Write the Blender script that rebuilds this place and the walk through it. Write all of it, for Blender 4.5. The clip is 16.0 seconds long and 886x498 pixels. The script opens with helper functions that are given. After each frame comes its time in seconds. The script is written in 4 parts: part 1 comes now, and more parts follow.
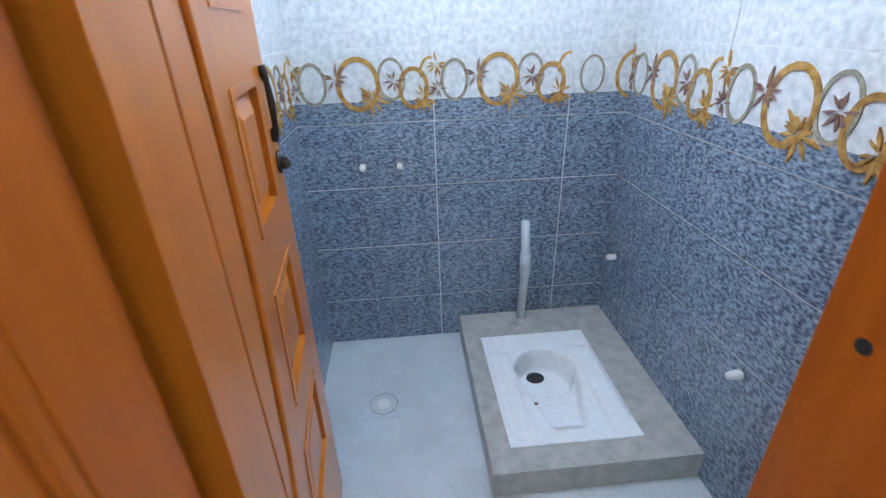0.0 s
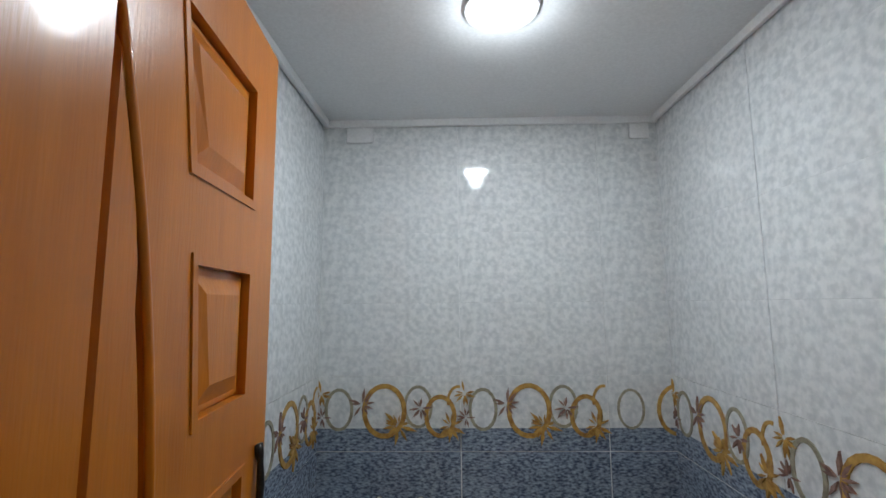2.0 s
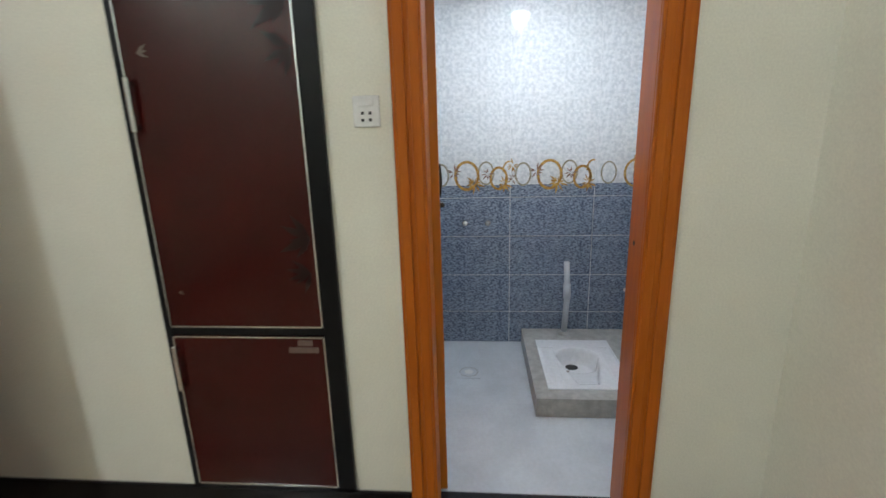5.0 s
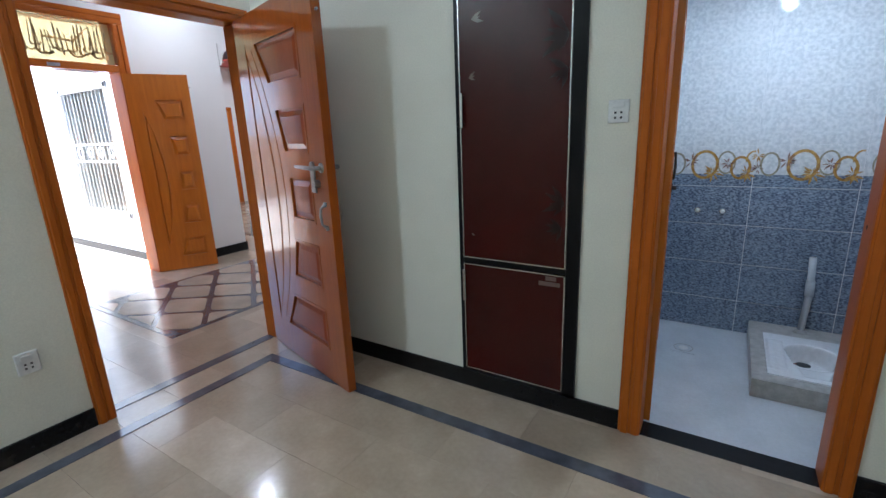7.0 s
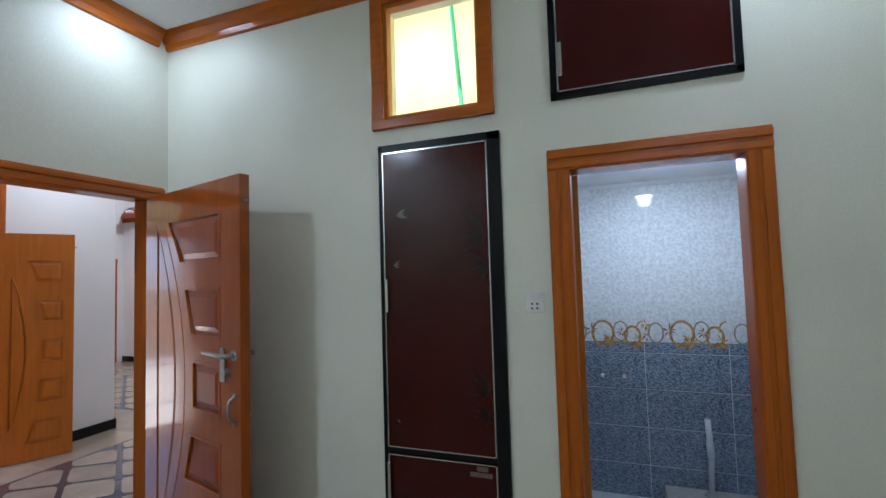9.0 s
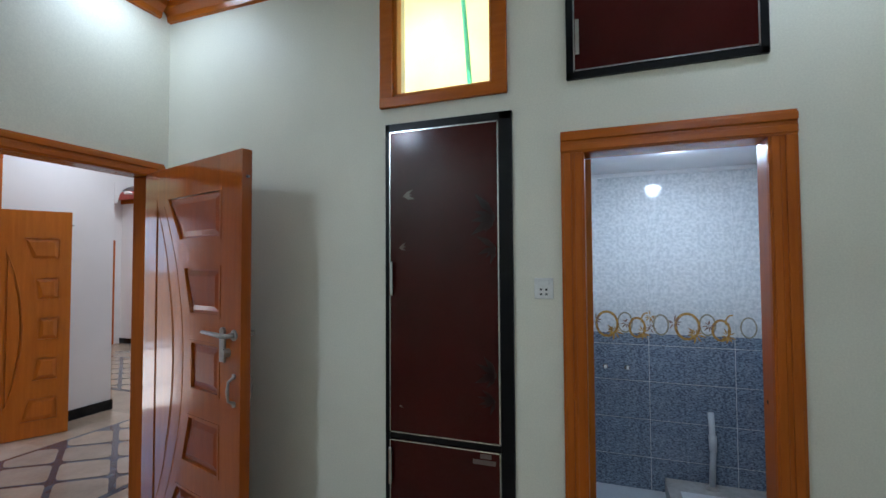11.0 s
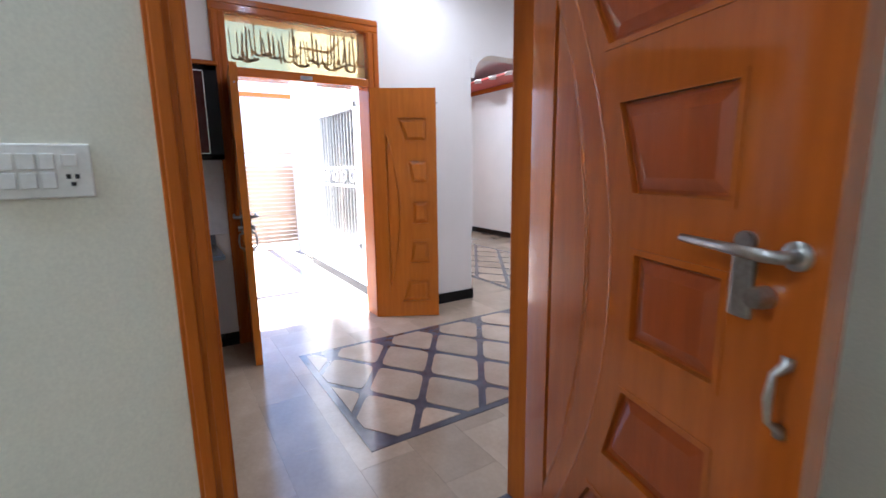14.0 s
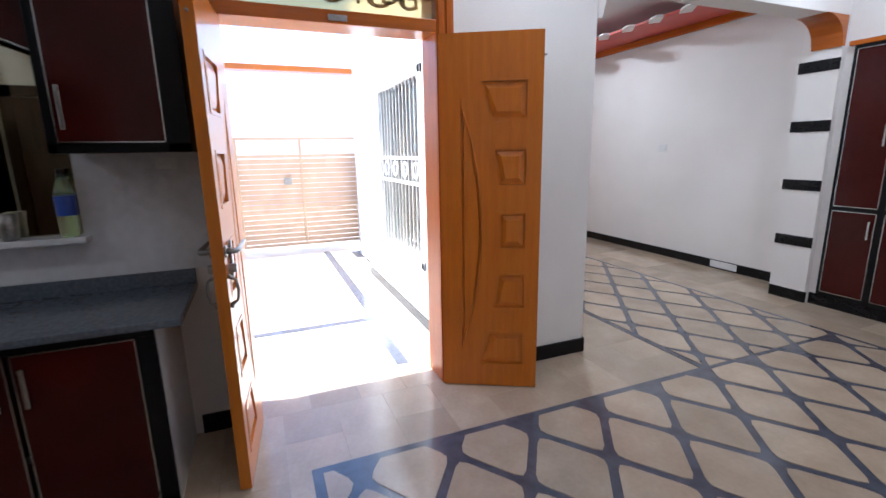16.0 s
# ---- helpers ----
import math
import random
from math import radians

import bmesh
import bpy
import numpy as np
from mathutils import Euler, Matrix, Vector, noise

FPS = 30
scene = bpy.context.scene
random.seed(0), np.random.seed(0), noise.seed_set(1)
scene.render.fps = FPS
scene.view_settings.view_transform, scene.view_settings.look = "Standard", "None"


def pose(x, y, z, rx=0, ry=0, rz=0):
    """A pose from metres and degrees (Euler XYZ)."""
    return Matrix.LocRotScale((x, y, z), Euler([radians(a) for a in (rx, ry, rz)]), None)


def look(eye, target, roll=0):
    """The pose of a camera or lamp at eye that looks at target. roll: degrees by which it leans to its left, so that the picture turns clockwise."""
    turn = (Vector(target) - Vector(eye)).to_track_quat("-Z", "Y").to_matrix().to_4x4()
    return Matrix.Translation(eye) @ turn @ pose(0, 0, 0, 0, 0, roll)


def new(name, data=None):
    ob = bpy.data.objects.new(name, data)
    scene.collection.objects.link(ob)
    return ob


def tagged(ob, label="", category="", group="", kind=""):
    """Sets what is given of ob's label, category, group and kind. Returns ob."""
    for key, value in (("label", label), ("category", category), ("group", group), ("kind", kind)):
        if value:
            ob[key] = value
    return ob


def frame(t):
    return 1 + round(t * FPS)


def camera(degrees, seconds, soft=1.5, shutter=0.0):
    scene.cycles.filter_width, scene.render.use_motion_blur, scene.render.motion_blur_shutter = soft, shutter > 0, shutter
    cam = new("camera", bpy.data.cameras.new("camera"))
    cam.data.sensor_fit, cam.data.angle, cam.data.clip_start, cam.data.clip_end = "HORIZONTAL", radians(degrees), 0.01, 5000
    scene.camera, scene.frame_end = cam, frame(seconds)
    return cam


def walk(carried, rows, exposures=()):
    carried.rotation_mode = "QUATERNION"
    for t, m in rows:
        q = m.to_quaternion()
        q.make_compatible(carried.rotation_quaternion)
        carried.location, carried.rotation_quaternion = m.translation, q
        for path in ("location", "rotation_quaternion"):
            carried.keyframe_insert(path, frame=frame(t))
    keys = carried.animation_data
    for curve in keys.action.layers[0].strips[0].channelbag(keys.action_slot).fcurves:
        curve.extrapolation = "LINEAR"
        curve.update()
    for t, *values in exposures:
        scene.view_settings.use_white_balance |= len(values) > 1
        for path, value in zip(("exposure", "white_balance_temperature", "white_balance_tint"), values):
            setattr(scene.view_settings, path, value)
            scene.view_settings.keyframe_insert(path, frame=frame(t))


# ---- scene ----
cam = camera(88.7, 16.0, shutter=0.4)
PATH = [
    (0, (0.348, -0.246, 1.373), (0.486, 1.541, 0.486), -1.8),
    (0.5, (0.365, -0.112, 1.405), (0.577, 1.682, 0.547), -1.1),
    (1, (0.4, -0.081, 1.498), (0.62, 1.84, 0.985), -0.8),
    (1.5, (0.423, -0.09, 1.588), (0.49, 1.899, 1.388), -1.2),
    (2, (0.456, -0.153, 1.579), (0.408, 1.832, 1.818), -0.5),
    (2.5, (0.403, -0.08, 1.653), (0.376, 1.911, 1.836), 0.8),
    (3, (0.353, -0.219, 1.517), (0.359, 1.777, 1.39), -2.1),
    (5.5, (0.265, -1.747, 1.448), (-0.037, 0.164, 0.943), -0.7),
    (6, (0.274, -1.972, 1.466), (-0.381, -0.152, 0.959), -1.4),
    (6.5, (0.337, -2.109, 1.46), (-0.666, -0.449, 0.969), -1.7),
    (7, (0.352, -2.107, 1.471), (-0.693, -0.478, 0.968), -2.2),
    (7.5, (0.301, -2.118, 1.486), (-0.564, -0.375, 1.021), -0.9),
    (8, (0.263, -2.128, 1.563), (-0.559, -0.325, 1.294), -1.2),
    (8.5, (0.247, -2.142, 1.637), (-0.534, -0.301, 1.61), -1.6),
    (9, (0.247, -2.143, 1.675), (-0.435, -0.266, 1.781), -1.7),
    (11.5, (0.129, -2.073, 1.6), (-0.57, -0.2, 1.636), 0.2),
    (12, (-0.03, -2.013, 1.457), (-1.208, -0.418, 1.201), -1.3),
    (12.5, (-0.242, -1.863, 1.456), (-1.756, -0.597, 1.129), -2.4),
    (13, (-0.519, -1.723, 1.447), (-2.104, -0.556, 1.093), -0.7),
    (13.5, (-0.832, -1.558, 1.47), (-2.434, -0.417, 1.106), -0.5),
    (14, (-1.142, -1.325, 1.466), (-2.818, -0.291, 1.108), -0.8),
    (14.5, (-1.458, -1.163, 1.541), (-3.202, -0.263, 1.156), -0.2),
    (15, (-1.839, -0.996, 1.557), (-3.614, -0.17, 1.149), -0.1),
    (15.5, (-2.231, -0.845, 1.529), (-4.03, -0.074, 1.116), -0.6),
    (16, (-2.574, -0.643, 1.521), (-4.388, 0.088, 1.101), -1.0),
]
walk(cam, [(t, look(eye, target, roll)) for t, eye, target, roll in PATH],
     exposures=[(0, 2.85, 5450, 10), (0.5, 2.66, 5650, 10), (1.0, 2.10, 6000, 10), (1.5, 1.75, 6300, 10), (2.2, 1.45, 6500, 10), (2.5, 1.45, 6500, 10), (3, 1.85, 6500, 12), (5.5, 2.45, 6050, 12),
                (6.5, 2.10, 5500, 12), (7, 2.05, 5300, 10), (8, 2.00, 5250, 10), (9, 1.75, 5300, 10), (11.5, 1.70, 5400, 10), (12.2, 2.40, 5450, 12), (12.6, 2.60, 5550, 12),
                (13.2, 2.28, 5500, 12), (14.5, 2.25, 5350, 14), (16, 1.9, 5400, 10)])

# ---- world and light ----
world = bpy.data.worlds.new("sky")
scene.world = world
world.use_nodes = True
wn = world.node_tree
sky = wn.nodes.new("ShaderNodeTexSky")
sky.sky_type = "NISHITA"
sky.sun_disc = False
sky.sun_elevation = radians(60)
sky.sun_rotation = radians(197)
wn.links.new(sky.outputs[0], wn.nodes["Background"].inputs[0])
wn.nodes["Background"].inputs[1].default_value = 0.15


def lamp(name, kind, m, power, color=(1, 1, 1), size=0.1):
    data = bpy.data.lights.new(name, kind)
    data.energy, data.color = power, color
    if kind == "AREA":
        data.shape, data.size = "DISK", size
    elif kind == "POINT":
        data.shadow_soft_size = size
    ob = new(name, data)
    ob.matrix_world = m
    return ob


sun = lamp("sun", "SUN", look((-12, -14, 26), (-8, 0, 0)), 5.0, (1, 0.95, 0.87))
sun.data.angle = radians(0.5)

BED_LAMPS = [(-2.13, -0.42), (-2.13, -3.0), (0.9, -0.42), (0.9, -3.0)]
# First hall entry is a stair fill, added to brighten the mirrored steps.
HALL_LAMPS_AND_FILL = [(-3.5, -3.5), (-3.3, -0.3), (-4.6, 0.9), (-3.3, 2.3), (-4.6, 3.5)]
LOUNGE_LAMPS = [(-6.6, 2.4), (-8.2, 3.4)]
for (x, y), power in zip(BED_LAMPS, (1.2, 7.9, 1.2, 2.2)):
    lamp("bedroom_lamp_light", "AREA", pose(x, y, 3.255), power, (0.88, 0.96, 1.0), 0.24)
for (x, y), power in zip(HALL_LAMPS_AND_FILL, (2.6, 0.9, 3.1, 3.4, 3.4)):
    lamp("hall_lamp_and_stair_fill", "AREA", pose(x, y, 3.255), power, (1.0, 0.98, 0.97), 0.12)
for x, y in LOUNGE_LAMPS:
    lamp("lounge_lamp_light", "AREA", pose(x, y, 3.255), 7.5, (1.0, 0.97, 0.95), 0.12)
lamp("bathroom_lamp_light", "AREA", pose(0.585, 0.93, 2.315), 2.1, (0.86, 0.94, 1.0), 0.13)
# Extra point fill below the bathroom lamp, brightens the ceiling and upper walls.
lamp("bathroom_ceiling_fill", "POINT", pose(0.585, 0.93, 2.27), 0.85, (0.86, 0.94, 1.0), 0.045)
# Unseen fill added high in the shaft to make its yellow walls bright.
lamp("shaft_fill_light", "AREA", pose(-1.5, 0.9, 4.3), 17, (1.0, 0.94, 0.7), 0.5)


# ---- materials ----
def mat(name, color, color2=None, rough=0.5, metal=0.0, scale=8.0, fine=60.0, bump=0.1, stretch=(1, 1, 1), coat=0.0, ramp=(0.35, 0.65),
        island=0.0, alpha=None, kind="noise", detail=6.0, roughvar=0.1, spec=0.5, coat_ior=1.5):
    m = bpy.data.materials.new(name)
    m.use_nodes = True
    nt = m.node_tree
    n, l = nt.nodes, nt.links
    b = n["Principled BSDF"]
    co = n.new("ShaderNodeTexCoord")
    mp = n.new("ShaderNodeMapping")
    mp.inputs["Scale"].default_value = stretch
    l.new(co.outputs["Object"], mp.inputs["Vector"])
    big = n.new("ShaderNodeTexNoise")
    big.inputs["Scale"].default_value = scale
    big.inputs["Detail"].default_value = detail
    l.new(mp.outputs[0], big.inputs["Vector"])
    small = n.new("ShaderNodeTexNoise")
    small.inputs["Scale"].default_value = fine
    small.inputs["Detail"].default_value = 4
    l.new(mp.outputs[0], small.inputs["Vector"])
    r = n.new("ShaderNodeValToRGB")
    r.color_ramp.elements[0].position, r.color_ramp.elements[1].position = ramp
    c2 = color2 or tuple(min(1, c * 0.86) for c in color)
    r.color_ramp.elements[0].color, r.color_ramp.elements[1].color = (*c2, 1), (*color, 1)
    l.new(big.outputs["Fac"], r.inputs["Fac"])
    mix = n.new("ShaderNodeMix")
    mix.data_type, mix.blend_type = "RGBA", "MULTIPLY"
    mix.inputs["Factor"].default_value = 1.0
    fr = n.new("ShaderNodeMapRange")
    fr.inputs["To Min"].default_value, fr.inputs["To Max"].default_value = 0.86, 1.12
    l.new(small.outputs["Fac"], fr.inputs["Value"])
    l.new(r.outputs[0], mix.inputs["A"])
    l.new(fr.outputs[0], mix.inputs["B"])
    last = mix.outputs["Result"]
    if island:
        oi = n.new("ShaderNodeObjectInfo")
        ir = n.new("ShaderNodeMapRange")
        ir.inputs["To Min"].default_value, ir.inputs["To Max"].default_value = 1 - island, 1 + island
        l.new(oi.outputs["Random"], ir.inputs["Value"])
        m2 = n.new("ShaderNodeMix")
        m2.data_type, m2.blend_type = "RGBA", "MULTIPLY"
        m2.inputs["Factor"].default_value = 1.0
        l.new(last, m2.inputs["A"])
        l.new(ir.outputs[0], m2.inputs["B"])
        last = m2.outputs["Result"]
    l.new(last, b.inputs["Base Color"])
    rr = n.new("ShaderNodeMapRange")
    rr.inputs["To Min"].default_value, rr.inputs["To Max"].default_value = max(0.02, rough - roughvar * rough), rough + roughvar * rough
    l.new(big.outputs["Fac"], rr.inputs["Value"])
    l.new(rr.outputs[0], b.inputs["Roughness"])
    b.inputs["Metallic"].default_value = metal
    b.inputs["Specular IOR Level"].default_value = spec
    b.inputs["Coat Weight"].default_value = coat
    b.inputs["Coat Roughness"].default_value = 0.08
    b.inputs["Coat IOR"].default_value = coat_ior
    if bump:
        bp = n.new("ShaderNodeBump")
        bp.inputs["Strength"].default_value = bump
        bp.inputs["Distance"].default_value = 0.002
        l.new(small.outputs["Fac"], bp.inputs["Height"])
        l.new(bp.outputs[0], b.inputs["Normal"])
    return m


def glow(name, color, strength):
    m = bpy.data.materials.new(name)
    m.use_nodes = True
    b = m.node_tree.nodes["Principled BSDF"]
    b.inputs["Base Color"].default_value = (*color, 1)
    b.inputs["Emission Color"].default_value = (*color, 1)
    b.inputs["Emission Strength"].default_value = strength
    return m


def glass(name, color, rough=0.02, weight=1.0):
    m = bpy.data.materials.new(name)
    m.use_nodes = True
    b = m.node_tree.nodes["Principled BSDF"]
    b.inputs["Base Color"].default_value = (*color, 1)
    b.inputs["Roughness"].default_value = rough
    b.inputs["Transmission Weight"].default_value = weight
    b.inputs["IOR"].default_value = 1.45
    return m


CREAM = mat("cream_paint", (0.78, 0.765, 0.66), (0.74, 0.725, 0.62), 0.5, scale=2, fine=140, bump=0.12)
WHITE = mat("white_paint", (0.82, 0.79, 0.76), (0.78, 0.75, 0.72), 0.5, scale=2, fine=140, bump=0.12)
CEIL = mat("ceiling_paint", (0.8, 0.81, 0.82), (0.77, 0.78, 0.79), 0.6, scale=2, fine=120, bump=0.1)
WOOD = mat("varnished_orange_wood", (0.50, 0.135, 0.010), (0.37, 0.085, 0.005), 0.38, scale=4, fine=30, bump=0.18, stretch=(8, 8, 0.6), coat=0.08, ramp=(0.2, 0.8), spec=0.2)
WOODX = mat("varnished_orange_wood_across", (0.50, 0.135, 0.010), (0.37, 0.085, 0.005), 0.22, scale=4, fine=30, bump=0.18, stretch=(0.6, 0.6, 8), coat=0.25, ramp=(0.2, 0.8), spec=0.3)
LEAFWOOD = mat("lacquered_red_brown_wood", (0.43, 0.10, 0.006), (0.29, 0.06, 0.003), 0.3, scale=4, fine=30, bump=0.3, stretch=(8, 8, 0.6), coat=1.0, ramp=(0.2, 0.8), spec=0.2, coat_ior=1.75)
PANELWOOD = mat("lacquered_dark_red_wood", (0.33, 0.062, 0.008), (0.22, 0.036, 0.005), 0.3, scale=4, fine=30, bump=0.4, stretch=(8, 8, 0.6), coat=0.6, ramp=(0.2, 0.8), spec=0.25, coat_ior=1.55)
PALEWOOD = mat("matt_orange_wood", (0.61, 0.195, 0.012), (0.47, 0.135, 0.007), 0.3, scale=4, fine=30, bump=0.2, stretch=(8, 8, 0.6), coat=0.3, ramp=(0.2, 0.8), spec=0.3)
MAROON = mat("maroon_laminate", (0.050, 0.0045, 0.0035), (0.038, 0.003, 0.0025), 0.16, scale=3, fine=90, bump=0.02, spec=0.3)
BLACK = mat("black_laminate", (0.004, 0.004, 0.005), None, 0.3, scale=5, fine=80, bump=0.03, spec=0.2)
SKIRT = mat("black_granite", (0.004, 0.004, 0.005), (0.008, 0.008, 0.009), 0.25, scale=40, fine=200, bump=0.03, spec=0.25)
CHROME = mat("chrome", (0.62, 0.62, 0.62), None, 0.2, 1.0, scale=10, fine=100, bump=0.03)
STEEL = mat("worn_steel", (0.42, 0.41, 0.39), (0.30, 0.29, 0.27), 0.35, 1.0, scale=30, fine=120, bump=0.1)
STROKE = mat("bronze_glass_paint", (0.36, 0.20, 0.05), (0.16, 0.10, 0.04), 0.35, scale=12, fine=60)
BRASS = mat("old_brass", (0.36, 0.29, 0.17), None, 0.35, 1.0, scale=30, fine=120, bump=0.1)
MARBLE = mat("beige_marble", (0.47, 0.375, 0.275), (0.35, 0.27, 0.19), 0.18, scale=3.5, fine=45, bump=0.015, island=0.15, ramp=(0.3, 0.72), coat=0.2)
GROUT = mat("floor_grout", (0.36, 0.29, 0.21), None, 0.4, scale=10, fine=90)
SLATE = mat("dark_grey_marble", (0.095, 0.10, 0.125), (0.06, 0.064, 0.082), 0.16, scale=9, fine=60, bump=0.015, coat=0.35)
BATHFLOOR = mat("pale_bathroom_floor", (0.60, 0.63, 0.66), (0.52, 0.55, 0.58), 0.3, scale=5, fine=70, bump=0.05)
PEDESTAL = mat("grey_speckled_marble", (0.47, 0.46, 0.43), (0.36, 0.35, 0.32), 0.3, scale=22, fine=130, bump=0.06)
CERAMIC = mat("white_ceramic", (0.85, 0.86, 0.87), (0.82, 0.83, 0.84), 0.08, scale=3, fine=40, bump=0.0)
TILE_D = mat("blue_mottled_tile", (0.385, 0.46, 0.565), (0.066, 0.087, 0.138), 0.14, scale=84, fine=22, bump=0.06, stretch=(0.8, 1, 1.6), ramp=(0.36, 0.68), detail=6)
TILE_L = mat("pale_mottled_tile", (0.78, 0.80, 0.81), (0.60, 0.63, 0.65), 0.055, scale=45, fine=20, bump=0.012, ramp=(0.36, 0.62), detail=3)
TGROUT = mat("white_tile_grout", (0.82, 0.84, 0.85), None, 0.6, scale=20, fine=120)
GOLD = mat("gold_ring_glaze", (0.58, 0.36, 0.10), (0.30, 0.15, 0.04), 0.22, scale=40, fine=90, bump=0.1)
SAGE = mat("grey_green_ring_glaze", (0.40, 0.38, 0.28), (0.26, 0.23, 0.17), 0.22, scale=50, fine=90, bump=0.1)
ROSE = mat("brown_rose_glaze", (0.30, 0.19, 0.15), (0.20, 0.11, 0.09), 0.25, scale=60, fine=90, bump=0.1)
PVC = mat("pale_plastic_pipe", (0.66, 0.70, 0.73), None, 0.3, scale=6, fine=60, bump=0.03)
PLASTIC = mat("white_switch_plastic", (0.80, 0.80, 0.78), None, 0.3, scale=6, fine=60, bump=0.02)
DARKHOLE = mat("dark_recess", (0.02, 0.02, 0.02), None, 0.7, scale=6, fine=60)
GRANITE = mat("blue_grey_worktop", (0.13, 0.15, 0.18), (0.09, 0.105, 0.13), 0.2, scale=60, fine=200, bump=0.03)
SPLASH = mat("white_veined_tile", (0.74, 0.75, 0.77), (0.60, 0.61, 0.64), 0.15, scale=2.5, fine=20, bump=0.02, ramp=(0.30, 0.40))
RED = mat("red_ceiling_paint", (0.60, 0.10, 0.075), (0.52, 0.08, 0.06), 0.5, scale=3, fine=100)
PORCHWALL = mat("porch_white_paint", (0.85, 0.84, 0.82), (0.8, 0.79, 0.77), 0.6, scale=3, fine=120)
PORCHFLOOR = mat("pale_porch_marble", (0.68, 0.62, 0.55), (0.58, 0.52, 0.45), 0.2, scale=3, fine=50, bump=0.02)
GATE = mat("tan_painted_gate", (0.55, 0.36, 0.22), (0.47, 0.30, 0.18), 0.4, scale=6, fine=80, bump=0.1)
YELLOW = mat("yellow_shaft_paint", (0.82, 0.73, 0.38), (0.74, 0.64, 0.30), 0.6, scale=3, fine=90)
GREEN = mat("green_rail_paint", (0.08, 0.42, 0.2), None, 0.4, scale=9, fine=90)
ASPHALT = mat("pale_street", (0.42, 0.40, 0.37), (0.34, 0.32, 0.30), 0.9, scale=1, fine=30, bump=0.3)
GLASS = glass("clear_glass", (0.97, 0.97, 0.94))
ETCHED = glass("etched_transom_glass", (0.86, 0.70, 0.34), 0.10, 0.6)
MIRROR = mat("mirror_glass", (0.66, 0.65, 0.49), (0.66, 0.65, 0.49), 0.02, 1.0, scale=2, fine=20, bump=0.0)
LAMPGLOW = glow("lamp_glow", (0.95, 0.98, 1.0), 2.4)
BLUELABEL = mat("blue_label", (0.03, 0.08, 0.42), None, 0.3, scale=20, fine=60)
BOTTLE = glass("green_tinted_bottle", (0.75, 0.9, 0.7), 0.05, 0.9)
TREAD = mat("tan_stair_marble", (0.55, 0.38, 0.24), (0.45, 0.30, 0.18), 0.25, scale=5, fine=50)
PALETREAD = mat("pale_stair_nosing", (0.66, 0.52, 0.38), (0.56, 0.43, 0.3), 0.25, scale=5, fine=50)
DARKLEAF = mat("dark_leaf_print", (0.018, 0.003, 0.003), None, 0.3, scale=20, fine=60, spec=0.2)
DARKWOOD = mat("dark_brown_stained_wood", (0.055, 0.030, 0.017), (0.035, 0.018, 0.010), 0.3, scale=4, fine=30, bump=0.2, stretch=(8, 8, 0.6), coat=0.3)
SMOKED = glass("grey_window_glass", (0.42, 0.46, 0.44))
IRON = mat("dark_worn_iron", (0.07, 0.065, 0.06), (0.035, 0.032, 0.03), 0.35, 0.9, scale=30, fine=120, bump=0.1)
CLOTH = mat("tan_curtain_cloth", (0.62, 0.45, 0.34), (0.52, 0.36, 0.27), 0.9, scale=6, fine=200, bump=0.2)
CREAMPRINT = mat("faded_floral_print", (0.16, 0.10, 0.085), None, 0.2, scale=40, fine=60)


# ---- mesh helpers ----
def link(name, bm, material, smooth=False):
    me = bpy.data.meshes.new(name)
    bmesh.ops.recalc_face_normals(bm, faces=bm.faces)
    bm.to_mesh(me)
    bm.free()
    for m in material if isinstance(material, (list, tuple)) else [material]:
        me.materials.append(m)
    if smooth:
        for p in me.polygons:
            p.use_smooth = True
    return new(name, me)


def part(name, bm, material, parent, label="", smooth=False):
    ob = link(name, bm, material, smooth)
    ob.parent = parent
    return tagged(ob, label)


def share(name, me, parent, m=None):
    ob = new(name, me)
    ob.parent = parent
    if m is not None:
        ob.matrix_basis = m
    return ob


def thing(name, label, category, m=None, group="", kind=""):
    ob = new(name)
    ob.empty_display_size = 0.1
    if m is not None:
        ob.matrix_basis = m
    return tagged(ob, label, category, group, kind)


def box(lo, hi, bm=None, bevel=0.0, mi=0):
    bm = bm or bmesh.new()
    made = bmesh.ops.create_cube(bm, size=1)["verts"]
    for v in made:
        v.co = [lo[i] + (v.co[i] + 0.5) * (hi[i] - lo[i]) for i in range(3)]
    faces = {f for v in made for f in v.link_faces}
    for f in faces:
        f.material_index = mi
    if bevel:
        edges = list({e for v in made for e in v.link_edges})
        bmesh.ops.bevel(bm, geom=edges, offset=bevel, segments=2, affect="EDGES", profile=0.5)
    return bm


def prism(pts, lo, hi, axis="y", bm=None, inset=0.0, mi=0):
    """A polygon drawn in the plane across axis, pushed from lo to hi; inset draws its far face in towards the middle."""
    bm = bm or bmesh.new()
    cx = sum(p[0] for p in pts) / len(pts)
    cz = sum(p[1] for p in pts) / len(pts)

    def put(p, d):
        return {"y": (p[0], d, p[1]), "x": (d, p[0], p[1]), "z": (p[0], p[1], d)}[axis]

    def drawn(p):
        if not inset:
            return p
        dx, dz = p[0] - cx, p[1] - cz
        return (p[0] - math.copysign(min(inset, abs(dx)), dx), p[1] - math.copysign(min(inset, abs(dz)), dz))
    a = [bm.verts.new(put(p, lo)) for p in pts]
    b = [bm.verts.new(put(drawn(p), hi)) for p in pts]
    n = len(pts)
    fs = [bm.faces.new(a), bm.faces.new(b[::-1])]
    for i in range(n):
        fs.append(bm.faces.new((a[i], a[(i + 1) % n], b[(i + 1) % n], b[i])))
    for f in fs:
        f.material_index = mi
    return bm


